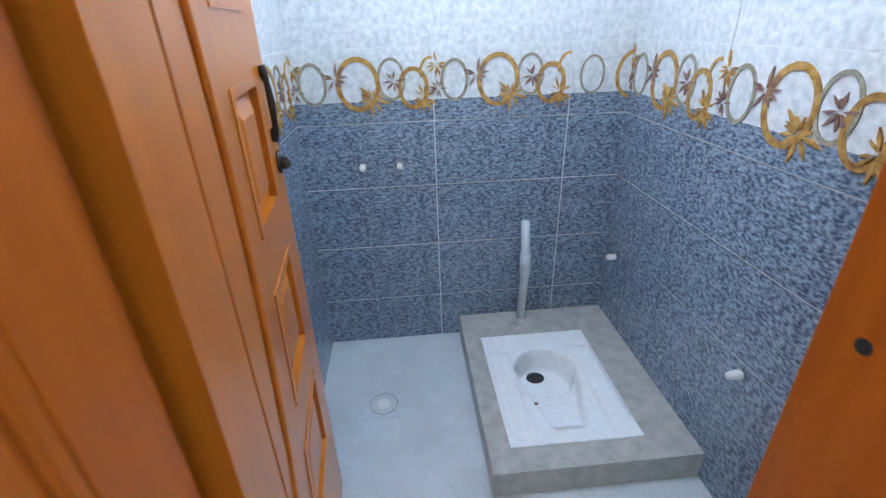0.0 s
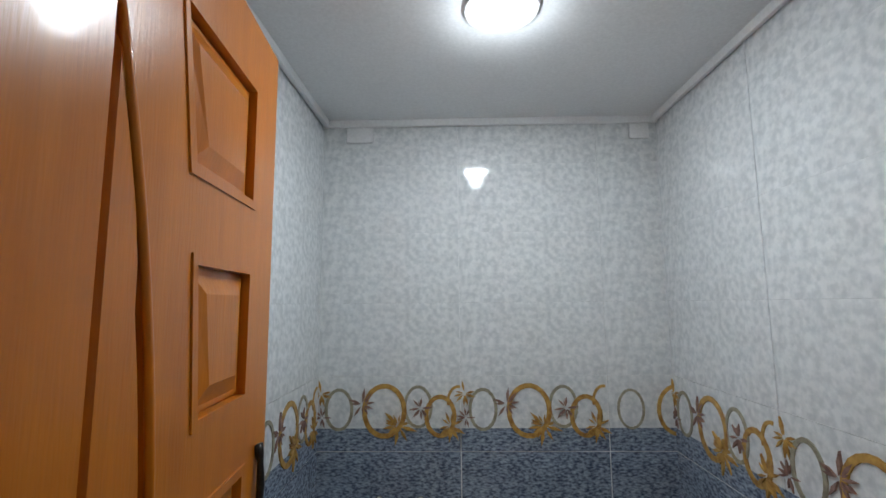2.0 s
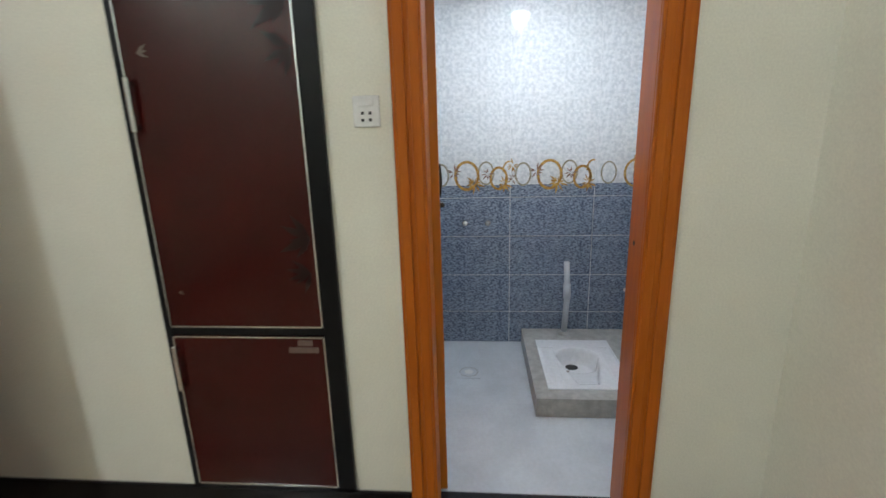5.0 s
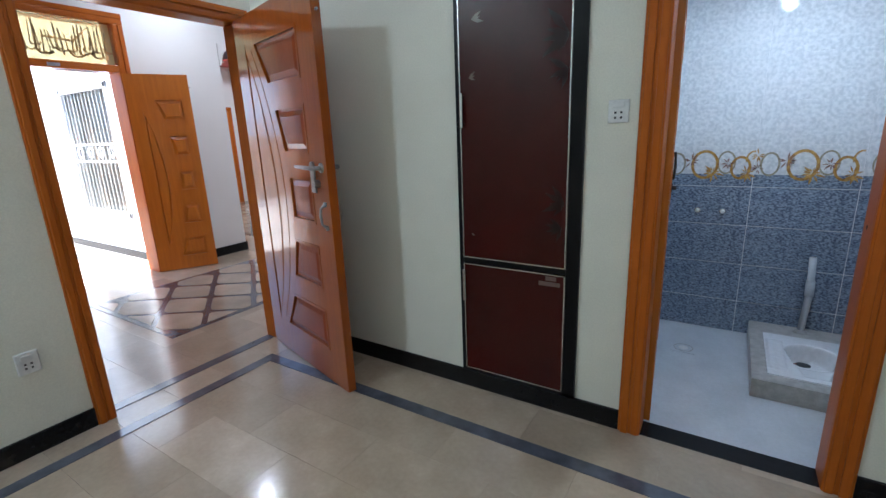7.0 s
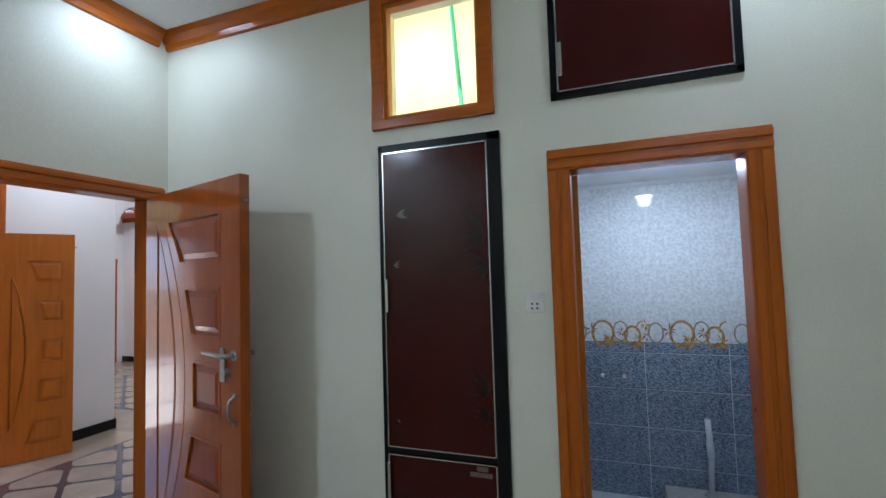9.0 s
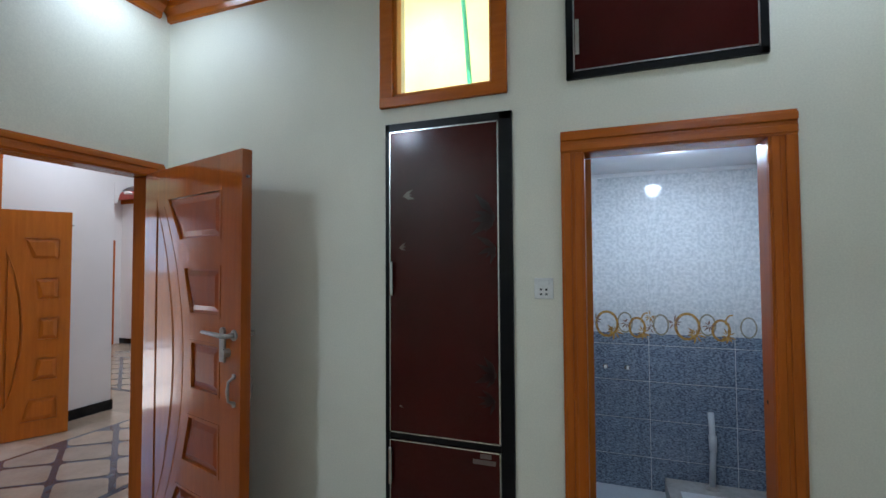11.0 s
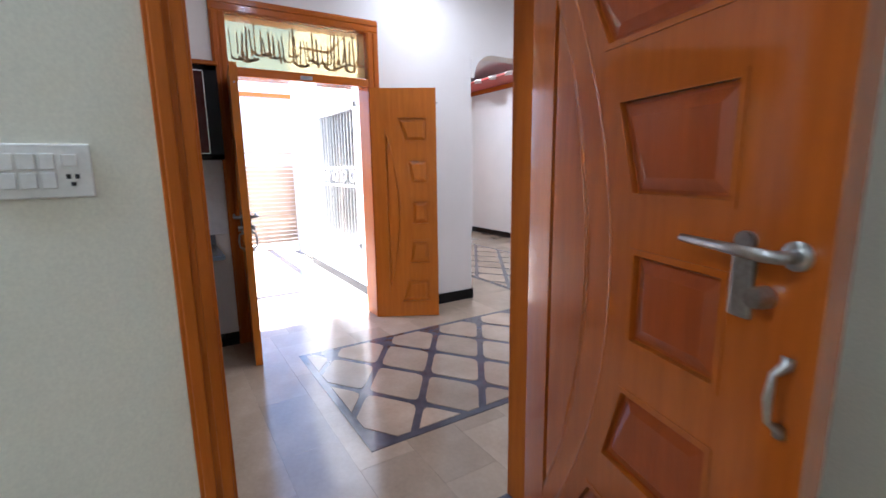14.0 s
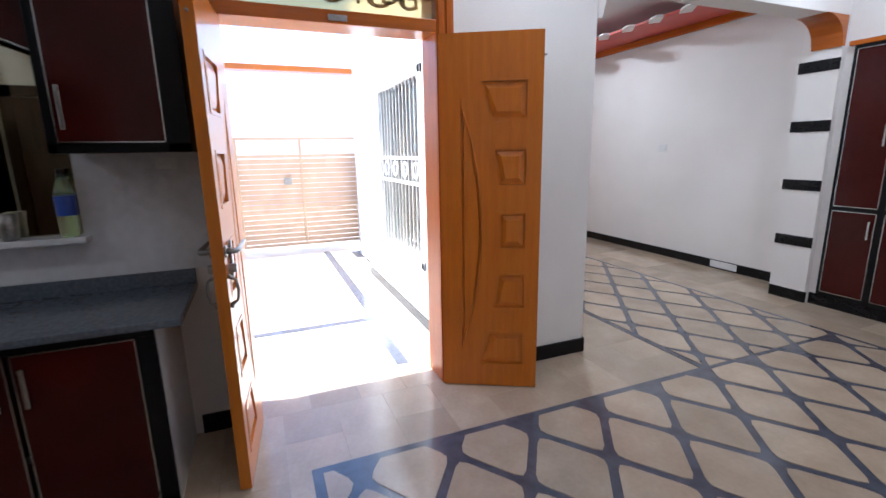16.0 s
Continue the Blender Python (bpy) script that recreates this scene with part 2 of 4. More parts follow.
def band(inner, outer, lo, hi, axis="y", bm=None, closed=True, mi=0):
    """A ribbon between two point rows, pushed from lo to hi."""
    bm = bm or bmesh.new()
    n = len(inner)
    for i in range(n if closed else n - 1):
        j = (i + 1) % n
        prism([inner[i], inner[j], outer[j], outer[i]], lo, hi, axis, bm, mi=mi)
    return bm


def rod(points, radius, bm=None, sides=10):
    bm = bm or bmesh.new()
    pts = [Vector(p) for p in points]
    rings = []
    for i, p in enumerate(pts):
        d = (pts[min(i + 1, len(pts) - 1)] - pts[max(i - 1, 0)]).normalized()
        u = d.orthogonal().normalized() if i == 0 else (u - d * u.dot(d)).normalized()
        w = d.cross(u)
        r = radius[i] if isinstance(radius, (list, tuple)) else radius
        rings.append([bm.verts.new(p + (u * math.cos(2 * math.pi * k / sides) + w * math.sin(2 * math.pi * k / sides)) * r) for k in range(sides)])
    for a, b in zip(rings, rings[1:]):
        for k in range(sides):
            bm.faces.new((a[k], a[(k + 1) % sides], b[(k + 1) % sides], b[k]))
    bm.faces.new(rings[0][::-1])
    bm.faces.new(rings[-1])
    return bm


def ellipse(cx, cz, rx, rz, n=20, a0=0.0, a1=2 * math.pi):
    return [(cx + rx * math.cos(a0 + (a1 - a0) * i / n), cz + rz * math.sin(a0 + (a1 - a0) * i / n)) for i in range(n if a1 - a0 > 6.2 else n + 1)]


def structure(name, bm, material, label, category):
    return tagged(link(name, bm, material), label, category, kind="structure")


def wall_with_holes(lo, hi, across, holes, bm=None):
    """A wall box lo..hi; across is 'x' or 'y', the way it runs; holes are (a0, a1, z0, z1)."""
    bm = bm or bmesh.new()
    k = 0 if across == "x" else 1
    cuts = sorted({lo[k], hi[k], *[h[0] for h in holes], *[h[1] for h in holes]})
    for a, b in zip(cuts, cuts[1:]):
        mid = (a + b) / 2
        zs = [lo[2]]
        for h in sorted([h for h in holes if h[0] < mid < h[1]], key=lambda h: h[2]):
            zs += [h[2], h[3]]
        zs.append(hi[2])
        for z0, z1 in zip(zs[::2], zs[1::2]):
            if z1 - z0 > 0.001:
                l, h2 = list(lo), list(hi)
                l[k], h2[k], l[2], h2[2] = a, b, z0, z1
                box(l, h2, bm)
    return bm


# ---- the shell ----
CH = 3.29      # bedroom and hall ceiling
BX0, BX1, BY0 = -2.425, 1.282, -3.7
WX = -2.53    # hall face of the wall between bedroom and hall
FX, FB = -5.20, -5.43   # inner and outer face of the front wall
HN, HS = 4.30, -4.6

ground = structure("ground", box((-400, -400, -0.4), (400, 400, -0.13)), ASPHALT, "pale dusty street ground outside the gate", "ground")
floor_bed = structure("floor_bedroom", box((WX, BY0 - 0.2, -0.12), (BX1 + 0.2, 0.0, -0.004)), GROUT, "beige marble slab floor with a dark border strip", "floor")
floor_hall = structure("floor_hall", box((FB, HS, -0.12), (WX, HN, -0.004)), GROUT, "beige marble hall floor with a dark diamond lattice", "floor")
floor_lounge = structure("floor_lounge", box((-9.6, 0.86, -0.12), (FB, 4.7, -0.004)), GROUT, "beige marble lounge floor with a dark diamond lattice", "floor")
floor_porch = structure("floor_porch", box((-10.9, -3.2, -0.12), (FB, 0.62, -0.002)), PORCHFLOOR, "pale polished marble porch floor in full daylight", "floor")
floor_bath = structure("floor_bathroom", box((-0.078, 0.12, -0.16), (1.285, 1.645, -0.05)), BATHFLOOR, "pale grey bathroom floor, slightly dusty", "floor")

CAB = (-0.878, -0.221, 0.105, 2.358)
WIN = (-0.91, -0.24, 2.445, 3.2)
BDOOR = (0.03, 0.884, -0.06, 2.18)
LOFT = (0.03, 0.806, 2.463, 3.22)
wall_n = structure("wall_north", wall_with_holes((BX0 - 0.10, 0.0, -0.05), (BX1, 0.19, CH), "x",
                   [(CAB[0] + 0.02, CAB[1] - 0.02, CAB[2] + 0.02, CAB[3] - 0.02), (WIN[0] + 0.05, WIN[1] - 0.05, WIN[2] + 0.05, WIN[3] - 0.04),
                    BDOOR, (LOFT[0] + 0.02, LOFT[1] - 0.02, LOFT[2] + 0.02, LOFT[3] - 0.02)]), CREAM, "cream painted bedroom wall with cupboard, window and doorway", "wall")
wall_w = structure("wall_west", wall_with_holes((WX + 0.004, BY0, -0.05), (BX0, 0.0, CH), "y", [(-1.26, -0.09, -0.06, 2.24)]), CREAM, "cream painted bedroom wall with an open doorway", "wall")
structure("wall_hall_east", wall_with_holes((WX - 0.006, HS, -0.05), (WX + 0.004, HN, CH), "y", [(-1.26, -0.09, -0.06, 2.24)]), WHITE, "white painted hall face of the dividing wall", "wall")
wall_e = structure("wall_east", box((BX1, BY0, -0.05), (BX1 + 0.2, 0.19, CH)), CREAM, "plain cream painted bedroom wall", "wall")
wall_s = structure("wall_south", box((WX, BY0 - 0.2, -0.05), (BX1 + 0.2, BY0, CH)), CREAM, "plain cream painted bedroom wall", "wall")
structure("ceiling_bedroom", box((WX, BY0 - 0.2, CH), (BX1 + 0.2, 0.19, CH + 0.12)), CEIL, "smooth white bedroom ceiling", "ceiling")
structure("ceiling_hall", box((FB, HS, CH), (WX, HN, CH + 0.12)), CEIL, "smooth white hall ceiling", "ceiling")
structure("wall_front", wall_with_holes((FB, HS, -0.05), (FX, HN + 0.4, CH), "y", [(-0.83, 0.45, -0.06, 2.72), (1.548, 4.25, -0.06, 2.62)]), WHITE, "white painted front wall of the hall", "wall")
structure("wall_hall_north", box((FX, HN, -0.05), (WX, HN + 0.2, CH)), WHITE, "white painted hall end wall", "wall")
structure("wall_hall_south", box((FB, HS - 0.2, -0.05), (WX, HS, CH)), WHITE, "white painted hall end wall", "wall")
structure("wall_lounge_north", box((-9.8, 4.7, -0.05), (FB, 4.9, CH + 0.3)), WHITE, "large plain white lounge wall", "wall")
structure("wall_lounge_west", box((-9.8, 0.86, -0.05), (-9.6, 4.7, CH + 0.3)), WHITE, "plain white lounge wall", "wall")
structure("wall_porch", wall_with_holes((-8.2, 0.62, -0.05), (FB, 0.86, CH + 0.3), "x", [(-7.50, -6.09, 0.53, 2.20)]), PORCHWALL, "white porch wall with a grilled window", "wall")
structure("wall_lounge_outer", box((-9.6, 0.80, -0.05), (-8.2, 0.86, CH + 0.3)), PORCHWALL, "plain white outer wall beside the porch", "wall")
structure("ceiling_lounge", box((-9.6, 0.86, CH), (FB, 4.7, CH + 0.12)), CEIL, "white lounge ceiling", "ceiling")
structure("wall_porch_south", box((-10.6, -3.4, -0.05), (FB, -3.2, 3.0)), PORCHWALL, "plain white porch boundary wall", "wall")
structure("porch_roof", box((-5.85, -3.2, 3.05), (FB, 0.62, 3.2)), PORCHWALL, "white concrete porch canopy edge", "roof")

# bathroom shell
structure("wall_bath_back", box((-0.2, 1.645, -0.16), (1.485, 1.85, 2.45)), TGROUT, "tiled bathroom back wall", "wall")
structure("wall_bath_east", box((1.285, 0.19, -0.16), (1.485, 1.645, 2.45)), TGROUT, "tiled bathroom side wall", "wall")
structure("wall_bath_west", box((-0.2, 0.19, -0.16), (-0.078, 1.645, 2.45)), TGROUT, "tiled bathroom side wall", "wall")
structure("ceiling_bathroom", box((-0.2, 0.19, 2.33), (1.485, 1.645, 2.42)), CEIL, "low white bathroom ceiling", "ceiling")
structure("threshold_bathroom", box((0.06, 0.0, -0.05), (0.84, 0.12, 0.003), bevel=0.002), SKIRT, "dark marble strip across the bathroom doorway", "threshold")

# shaft behind the high window
# Closed shaft; its brightness comes from the added fill lamp above.
structure("stair_shaft", box((-2.4, 1.9, 2.0), (0.0, 2.0, 4.6), box((-2.5, 0.19, 2.0), (-2.4, 2.0, 4.6), box((0.0, 0.19, 2.42), (0.1, 2.0, 4.6), box((-2.5, 0.19, 4.5), (0.1, 2.0, 4.6))))), YELLOW, "brightly lit yellow stair shaft beyond the high window", "wall")
shaft = thing("stair_rail", "green painted stair rail in the yellow shaft", "rail")
part("rail", rod([(-0.78, 1.0, 3.75), (-0.76, 1.0, 3.5), (-0.73, 1.0, 3.1), (-0.71, 1.0, 2.8)], 0.018), GREEN, shaft)
part("post", rod([(-0.71, 1.0, 2.8), (-0.71, 1.0, 2.0)], 0.016), GREEN, shaft)


# ---- skirting, crown, casings ----
def skirting(runs, label):
    for lo, hi in runs:
        structure("baseboard", box(lo, hi, bevel=0.003), SKIRT, label, "baseboard")


T = 0.016
skirting([((BX0, -T, 0), (-0.001, 0.0, 0.105)), ((0.885, -T, 0), (BX1, 0.0, 0.105)), ((BX1 - T, BY0, 0), (BX1, -T, 0.105)),
          ((BX0, BY0, 0), (BX0 + T, -1.31, 0.105))], "black granite skirting along the cream bedroom wall")
skirting([((FX, 0.50, 0), (FX + T, 1.548, 0.11)), ((FX, -1.05, 0), (FX + T, -0.88, 0.11)), ((FB, 1.548, 0), (FX + T, 1.548 + T, 0.11)),
          ((-9.6, 4.684, 0), (FB - 0.1, 4.7, 0.11)), ((FB - 0.1, 4.234, 0), (FX + 0.016, 4.25, 0.11)), ((FX + 0.016, 4.284, 0), (WX - 0.01, 4.3, 0.11)),
          ((WX - 0.022, -0.02, 0), (WX - 0.006, 4.28, 0.11)), ((WX - 0.022, HS, 0), (WX - 0.006, -1.33, 0.11))], "black granite skirting along the white wall")
skirting([((-8.2, 0.608, 0), (FB, 0.62, 0.1))], "dark skirting strip along the porch wall")


def crown(name, pts, lo, hi, axis):
    bm = bmesh.new()
    prism(pts, lo, hi, axis, bm)
    return structure(name, bm, WOODX, "varnished orange wooden crown moulding under the ceiling", "moulding")


def crown_pts(at, s):
    return [(at, CH - 0.105), (at + s * 0.02, CH - 0.1), (at + s * 0.028, CH - 0.07), (at + s * 0.06, CH - 0.035), (at + s * 0.075, CH - 0.001), (at, CH - 0.001)]


crown("crown_moulding", crown_pts(0.0, -1), BX0, BX1, "x")
crown("crown_moulding", crown_pts(BX0, 1), BY0, -0.075, "y")
crown("crown_moulding", crown_pts(BX1, -1), BY0, -0.075, "y")
crown("crown_moulding", crown_pts(BY0, 1), BX0, BX1, "x")


def casing(name, label, across, at, out, a0, a1, top, width, depth, bottom=0.0, sill=False, depth_a=None):
    """A moulded door or window casing lying round an opening whose outer edge runs a0..a1; at: the wall's face; out: +1 or -1."""
    t = thing(name, label, "door frame", kind="structure")

    def piece(n, a, b, z0, z1, upright):
        bm = bmesh.new()
        steps = [(0.0, 1.0, 0.018), (0.12, 0.45, 0.028), (0.6, 0.92, 0.024)]
        for s0, s1, h in steps:
            if upright:
                left = abs(a - a0) < 1e-6
                w = b - a
                p, q = (a + s0 * w, a + s1 * w) if left else (b - s1 * w, b - s0 * w)
                zz = (z0, z1)
            else:
                p, q = a, b
                zz = (z1 - s1 * (z1 - z0), z1 - s0 * (z1 - z0))
            y0, y1 = sorted((at, at + out * h))
            if across == "x":
                box((p, y0, zz[0]), (q, y1, zz[1]), bm, 0.004)
            else:
                box((y0, p, zz[0]), (y1, q, zz[1]), bm, 0.004)
        part(n, bm, WOOD if upright else WOODX, t)
    piece("side_trim", a0, a0 + width, bottom, top - width, True)
    piece("side_trim", a1 - width, a1, bottom, top - width, True)
    piece("head_trim", a0, a1, top - width, top, False)
    if sill:
        piece("sill_trim", a0, a1, bottom - width, bottom, False)
    # lining through the wall, with a rebate
    d0, d1 = sorted((at, at - out * depth))
    i0, i1, zt = a0 + width, a1 - width, top - width
    for n, p0, p1, z0, z1 in (("jamb_lining", i0 - 0.035, i0, bottom, zt), ("jamb_lining", i1, i1 + 0.045, bottom, zt), ("head_lining", i0 - 0.035, i1 + 0.035, zt, zt + 0.035)):
        d0, d1 = sorted((at, at - out * (depth_a if depth_a and p1 == i0 else depth)))
        bm = box((p0, d0, z0), (p1, d1, z1), None, 0.003) if across == "x" else box((d0, p0, z0), (d1, p1, z1), None, 0.003)
        part(n, bm, WOOD if n[0] == "j" else WOODX, t)
    return t


bath_case = casing("door_frame_bathroom", "varnished orange wooden frame of the bathroom doorway", "x", 0.0, -1, 0.0, 0.888, 2.23, 0.10, 0.128, 0.0, depth_a=0.105)
part("jamb_rebate", box((0.045, 0.106, 0.0), (0.070, 0.188, 2.13), None, 0.002), WOOD, bath_case)
part("latch_hole", rod([(0.7885, 0.075, 1.075), (0.7872, 0.075, 1.075)], 0.009, sides=14), DARKHOLE, bath_case, "dark round latch hole")
bed_case = casing("door_frame_bedroom", "varnished orange wooden frame of the bedroom doorway", "y", BX0, 1, -1.32, -0.04, 2.27, 0.09, 0.115)
casing("door_frame_bedroom_hall_side", "varnished orange wooden trim on the hall side of the bedroom doorway", "y", WX - 0.006, -1, -1.32, -0.04, 2.27, 0.09, 0.004)


# ---- doors ----
def door_leaf(name, label, w, h, m, wood, alike="doors", th=0.05, lever_z=1.30, pull_z=1.045, handle="lever", panel_wood=None,
              panel=(0.586, 0.20), lens=(0.207, 0.415, 0.30), lock_stile=0.87, zc=1.03, rows=(0.385, 0.115), beads=1):
    """A panelled door leaf: hinge edge at local x = 0, five raised panels between a bowed band and the lock stile.
    panel: middle place and bow of the panels' inner ends; lens: straight edge, middle place and bow of the bowed panel."""
    d = thing(name, label, "door", m, alike)
    s = th / 2
    q = s - 0.016
    hz = 0.90

    def bow(z, mid, bulge):
        return w * (mid - bulge * ((z - zc) / hz) ** 2)

    def inner_end(z):
        return bow(z, panel[0], panel[1])
    ll, xr = lens[0] * w, lock_stile * w

    def lens_edge(z):
        return max(ll, bow(z, lens[1], lens[2]))
    gaps = [(zc + c * rows[0] - rows[1], zc + c * rows[0] + rows[1]) for c in (-2, -1, 0, 1, 2)]
    part("core", box((0, -q, 0), (w, q, h)), wood, d)
    low, top = gaps[0][0] - 0.02, gaps[-1][1] + 0.02
    zs = [low + (top - low) * i / 28 for i in range(29)]
    frame_bm = bmesh.new()
    for sg in (-1, 1):
        y0, y1 = sorted((sg * q * 0.98, sg * s))
        box((0, y0, 0), (ll, y1, h), frame_bm)
        box((xr, y0, 0), (w, y1, h), frame_bm)
        box((ll, y0, 0), (xr, y1, low), frame_bm)
        box((ll, y0, top), (xr, y1, h), frame_bm)
        band([(lens_edge(z), z) for z in zs], [(inner_end(z), z) for z in zs], y0, y1, "y", frame_bm, closed=False)
        edges = [low] + [v for g in gaps for v in g] + [top]
        for z0, z1 in zip(edges[::2], edges[1::2]):
            k = [z0 + (z1 - z0) * i / 4 for i in range(5)]
            band([(inner_end(z), z) for z in k], [(xr, z) for z in k], y0, y1, "y", frame_bm, closed=False)
    part("stile_and_rail_frame", frame_bm, wood, d)
    half = hz * math.sqrt((lens[1] - lens[0]) / lens[2])
    lz = [zc - half * 0.94 + half * 1.88 * i / 24 for i in range(25)]
    for sg in (-1, 1):
        face = sg * s
        g = 0.011
        shape = [(ll + g, z) for z in (lz[0], lz[12], lz[-1])] + [(max(ll + g + 0.003, lens_edge(z) - g), z) for z in reversed(lz)]
        part("bowed_panel", prism(shape, sg * q * 0.95, sg * (s - 0.003), "y", None, 0.007), wood, d)
        # round bead that follows the bow
        tall = [z for z in zs if lens_edge(z) > ll + 0.001 or abs(z - zc) < half]
        bead = rod([(lens_edge(z) + 0.004, face - sg * 0.003, z) for z in tall], 0.006, sides=8)
        if beads > 1:
            rod([(lens_edge(z) * 0.45 + inner_end(z) * 0.55, face - sg * 0.0035, z) for z in tall], 0.006, bead, sides=8)
        part("bowed_bead", bead, wood, d, smooth=True)
        for z0, z1 in gaps:
            def corners(e):
                return [(inner_end(z0) + e, z0 + e), (xr - e, z0 + e), (xr - e, z1 - e), (inner_end(z1) + e, z1 - e)]
            mould = band(corners(-0.006), corners(0.010), sg * q * 0.95, face + sg * 0.003, "y")
            part("panel_moulding", mould, wood, d)
            pan_bm = prism(corners(0.016), sg * q * 0.95, sg * (s - 0.011), "y")
            prism(corners(0.022), sg * (s - 0.0112), sg * (s - 0.001), "y", pan_bm, 0.028)
            part("raised_panel", pan_bm, panel_wood or wood, d)
    if handle:
        metal = STEEL if handle == "lever" else IRON
        reach = 0.205 if handle == "lever" else 0.022
        jut = 1.0 if handle == "lever" else 0.35
        lever, lock, pull = bmesh.new(), bmesh.new(), bmesh.new()
        x0, xl = w * 0.95, w * 0.95 - 0.095
        for sg in (-1, 1):
            y = sg * s
            rod([(x0, y, lever_z), (x0, y + sg * 0.007, lever_z)], 0.026, lever, 16)
            rod([(x0, y, lever_z), (x0, y + sg * 0.045 * jut, lever_z), (x0 - 0.02, y + sg * 0.05 * jut, lever_z), (x0 - reach, y + sg * 0.05 * jut, lever_z + 0.006)], [0.013, 0.012, 0.012, 0.008], lever)
            if handle == "lever":
                rod([(xl, y, lever_z + 0.012), (xl, y + sg * 0.012, lever_z + 0.012)], 0.020, lock, 14)
                box((xl - 0.020, min(y, y + sg * 0.013), lever_z - 0.135), (xl + 0.024, max(y, y + sg * 0.013), lever_z), lock, 0.004)
                rod([(xl + 0.045, y, lever_z - 0.085), (xl + 0.045, y + sg * 0.032, lever_z - 0.085)], [0.022, 0.019], lock, 14)
            xp = w * (0.957 if handle == "lever" else 0.925)
            rod([(xp, y + sg * 0.002, pull_z - 0.075), (xp, y + sg * 0.006, pull_z - 0.06), (xp - 0.004, y + sg * 0.03 * jut, pull_z - 0.045), (xp - 0.004, y + sg * 0.036 * jut, pull_z), (xp - 0.004, y + sg * 0.03 * jut, pull_z + 0.045), (xp, y + sg * 0.006, pull_z + 0.06), (xp, y + sg * 0.002, pull_z + 0.075)], [0.011, 0.010, 0.006, 0.008, 0.006, 0.010, 0.011], pull)
        part("lever_handle", lever, metal, d, "worn steel lever handle" if handle == "lever" else "dark stub of a latch", smooth=True)
        if handle == "lever":
            part("lock_plate", lock, metal, d, "worn steel lock plate with a round knob")
        else:
            lock.free()
        part("pull_handle", pull, STEEL if handle == "lever" else IRON, d, "small curved pull handle", smooth=True)
    part("latch_stub", rod([(w - 0.004, 0, h * 0.94), (w + 0.016, 0, h * 0.94)], 0.006), STEEL, d)
    return d


def leaf_pose(hx, hy, tx, ty):
    return pose(hx, hy, 0.008, 0, 0, math.degrees(math.atan2(ty - hy, tx - hx)))


door_leaf("bedroom_door", "glossy orange wooden door with bowed panels, standing open", 1.04, 2.18, leaf_pose(-2.41, -0.128, -1.417, -0.405), LEAFWOOD, panel_wood=PANELWOOD,
          panel=(0.558, 0.28), lens=(0.145, 0.365, 0.235), lock_stile=0.822, zc=1.113, rows=(0.387, 0.125), beads=2)
bd = leaf_pose(0.100, 0.135, 0.035, 0.83)
bd.translation.z = 0.0
door_leaf("bathroom_door", "orange wooden bathroom door with bowed panels, open inwards", 0.675, 2.13, bd, PALEWOOD, lever_z=1.11, pull_z=1.235, handle="stub",
          panel=(0.533, 0.17), lens=(0.2, 0.393, 0.285), lock_stile=0.82, zc=1.172, rows=(0.356, 0.118))
door_leaf("main_door_leaf", "orange wooden main door leaf folded back against the wall", 0.60, 2.17, leaf_pose(-5.175, 0.40, -4.886, 0.925), PALEWOOD, "main door leaves", handle="")
door_leaf("main_door_leaf", "orange wooden main door leaf with lever handle, open", 0.58, 2.17, leaf_pose(-5.19, -0.765, -4.630, -0.822), PALEWOOD, "main door leaves", lever_z=1.12, pull_z=0.95)

# main door casing and transom
main_case = casing("door_frame_main", "orange wooden main door frame with an etched transom light", "y", FX, 1, -0.88, 0.50, 2.767, 0.11, 0.23)
part("transom_bar", box((FB + 0.04, -0.77, 2.19), (FX + 0.02, 0.39, 2.26), None, 0.006), WOODX, main_case)
part("transom_glass", box((FX - 0.06, -0.77, 2.26), (FX - 0.05, 0.39, 2.657)), ETCHED, main_case, "pale etched glass pane").visible_shadow = False
strokes = bmesh.new()
rnd = random.Random(4)
for i in range(30):
    y = -0.73 + i * 0.036 + rnd.uniform(-0.009, 0.009)
    z0, z1, lean, wd = 2.32 + rnd.random() * 0.07, 2.50 + rnd.random() * 0.12, rnd.uniform(-0.015, 0.02), rnd.uniform(0.008, 0.02)
    prism([(y, z0), (y + wd, z0), (y + wd * 0.7 + lean, z1), (y + lean, z1 + 0.012)], FX - 0.05, FX - 0.046, "x", strokes)
    if i % 3 != 1:
        c, r, a0 = y + 0.045, rnd.uniform(0.035, 0.075), rnd.uniform(2.7, 3.4)
        band(ellipse(c, z0 + 0.03, r, r * 0.7, 10, a0, a0 + 3.0), ellipse(c, z0 + 0.035, r * 0.75, r * 0.5, 10, a0, a0 + 3.0), FX - 0.05, FX - 0.0455, "x", strokes, closed=False)
prism([(-0.2, 2.47), (0.06, 2.45), (0.2, 2.60), (0.19, 2.60), (0.05, 2.47), (-0.19, 2.485)], FX - 0.05, FX - 0.0452, "x", strokes)
part("calligraphy_strokes", strokes, STROKE, main_case, "bronze coloured brush-like strokes on the glass")
part("bolt_plate", box((FX + 0.02, -0.22, 2.205), (FX + 0.026, -0.12, 2.235), None, 0.001), STEEL, main_case)

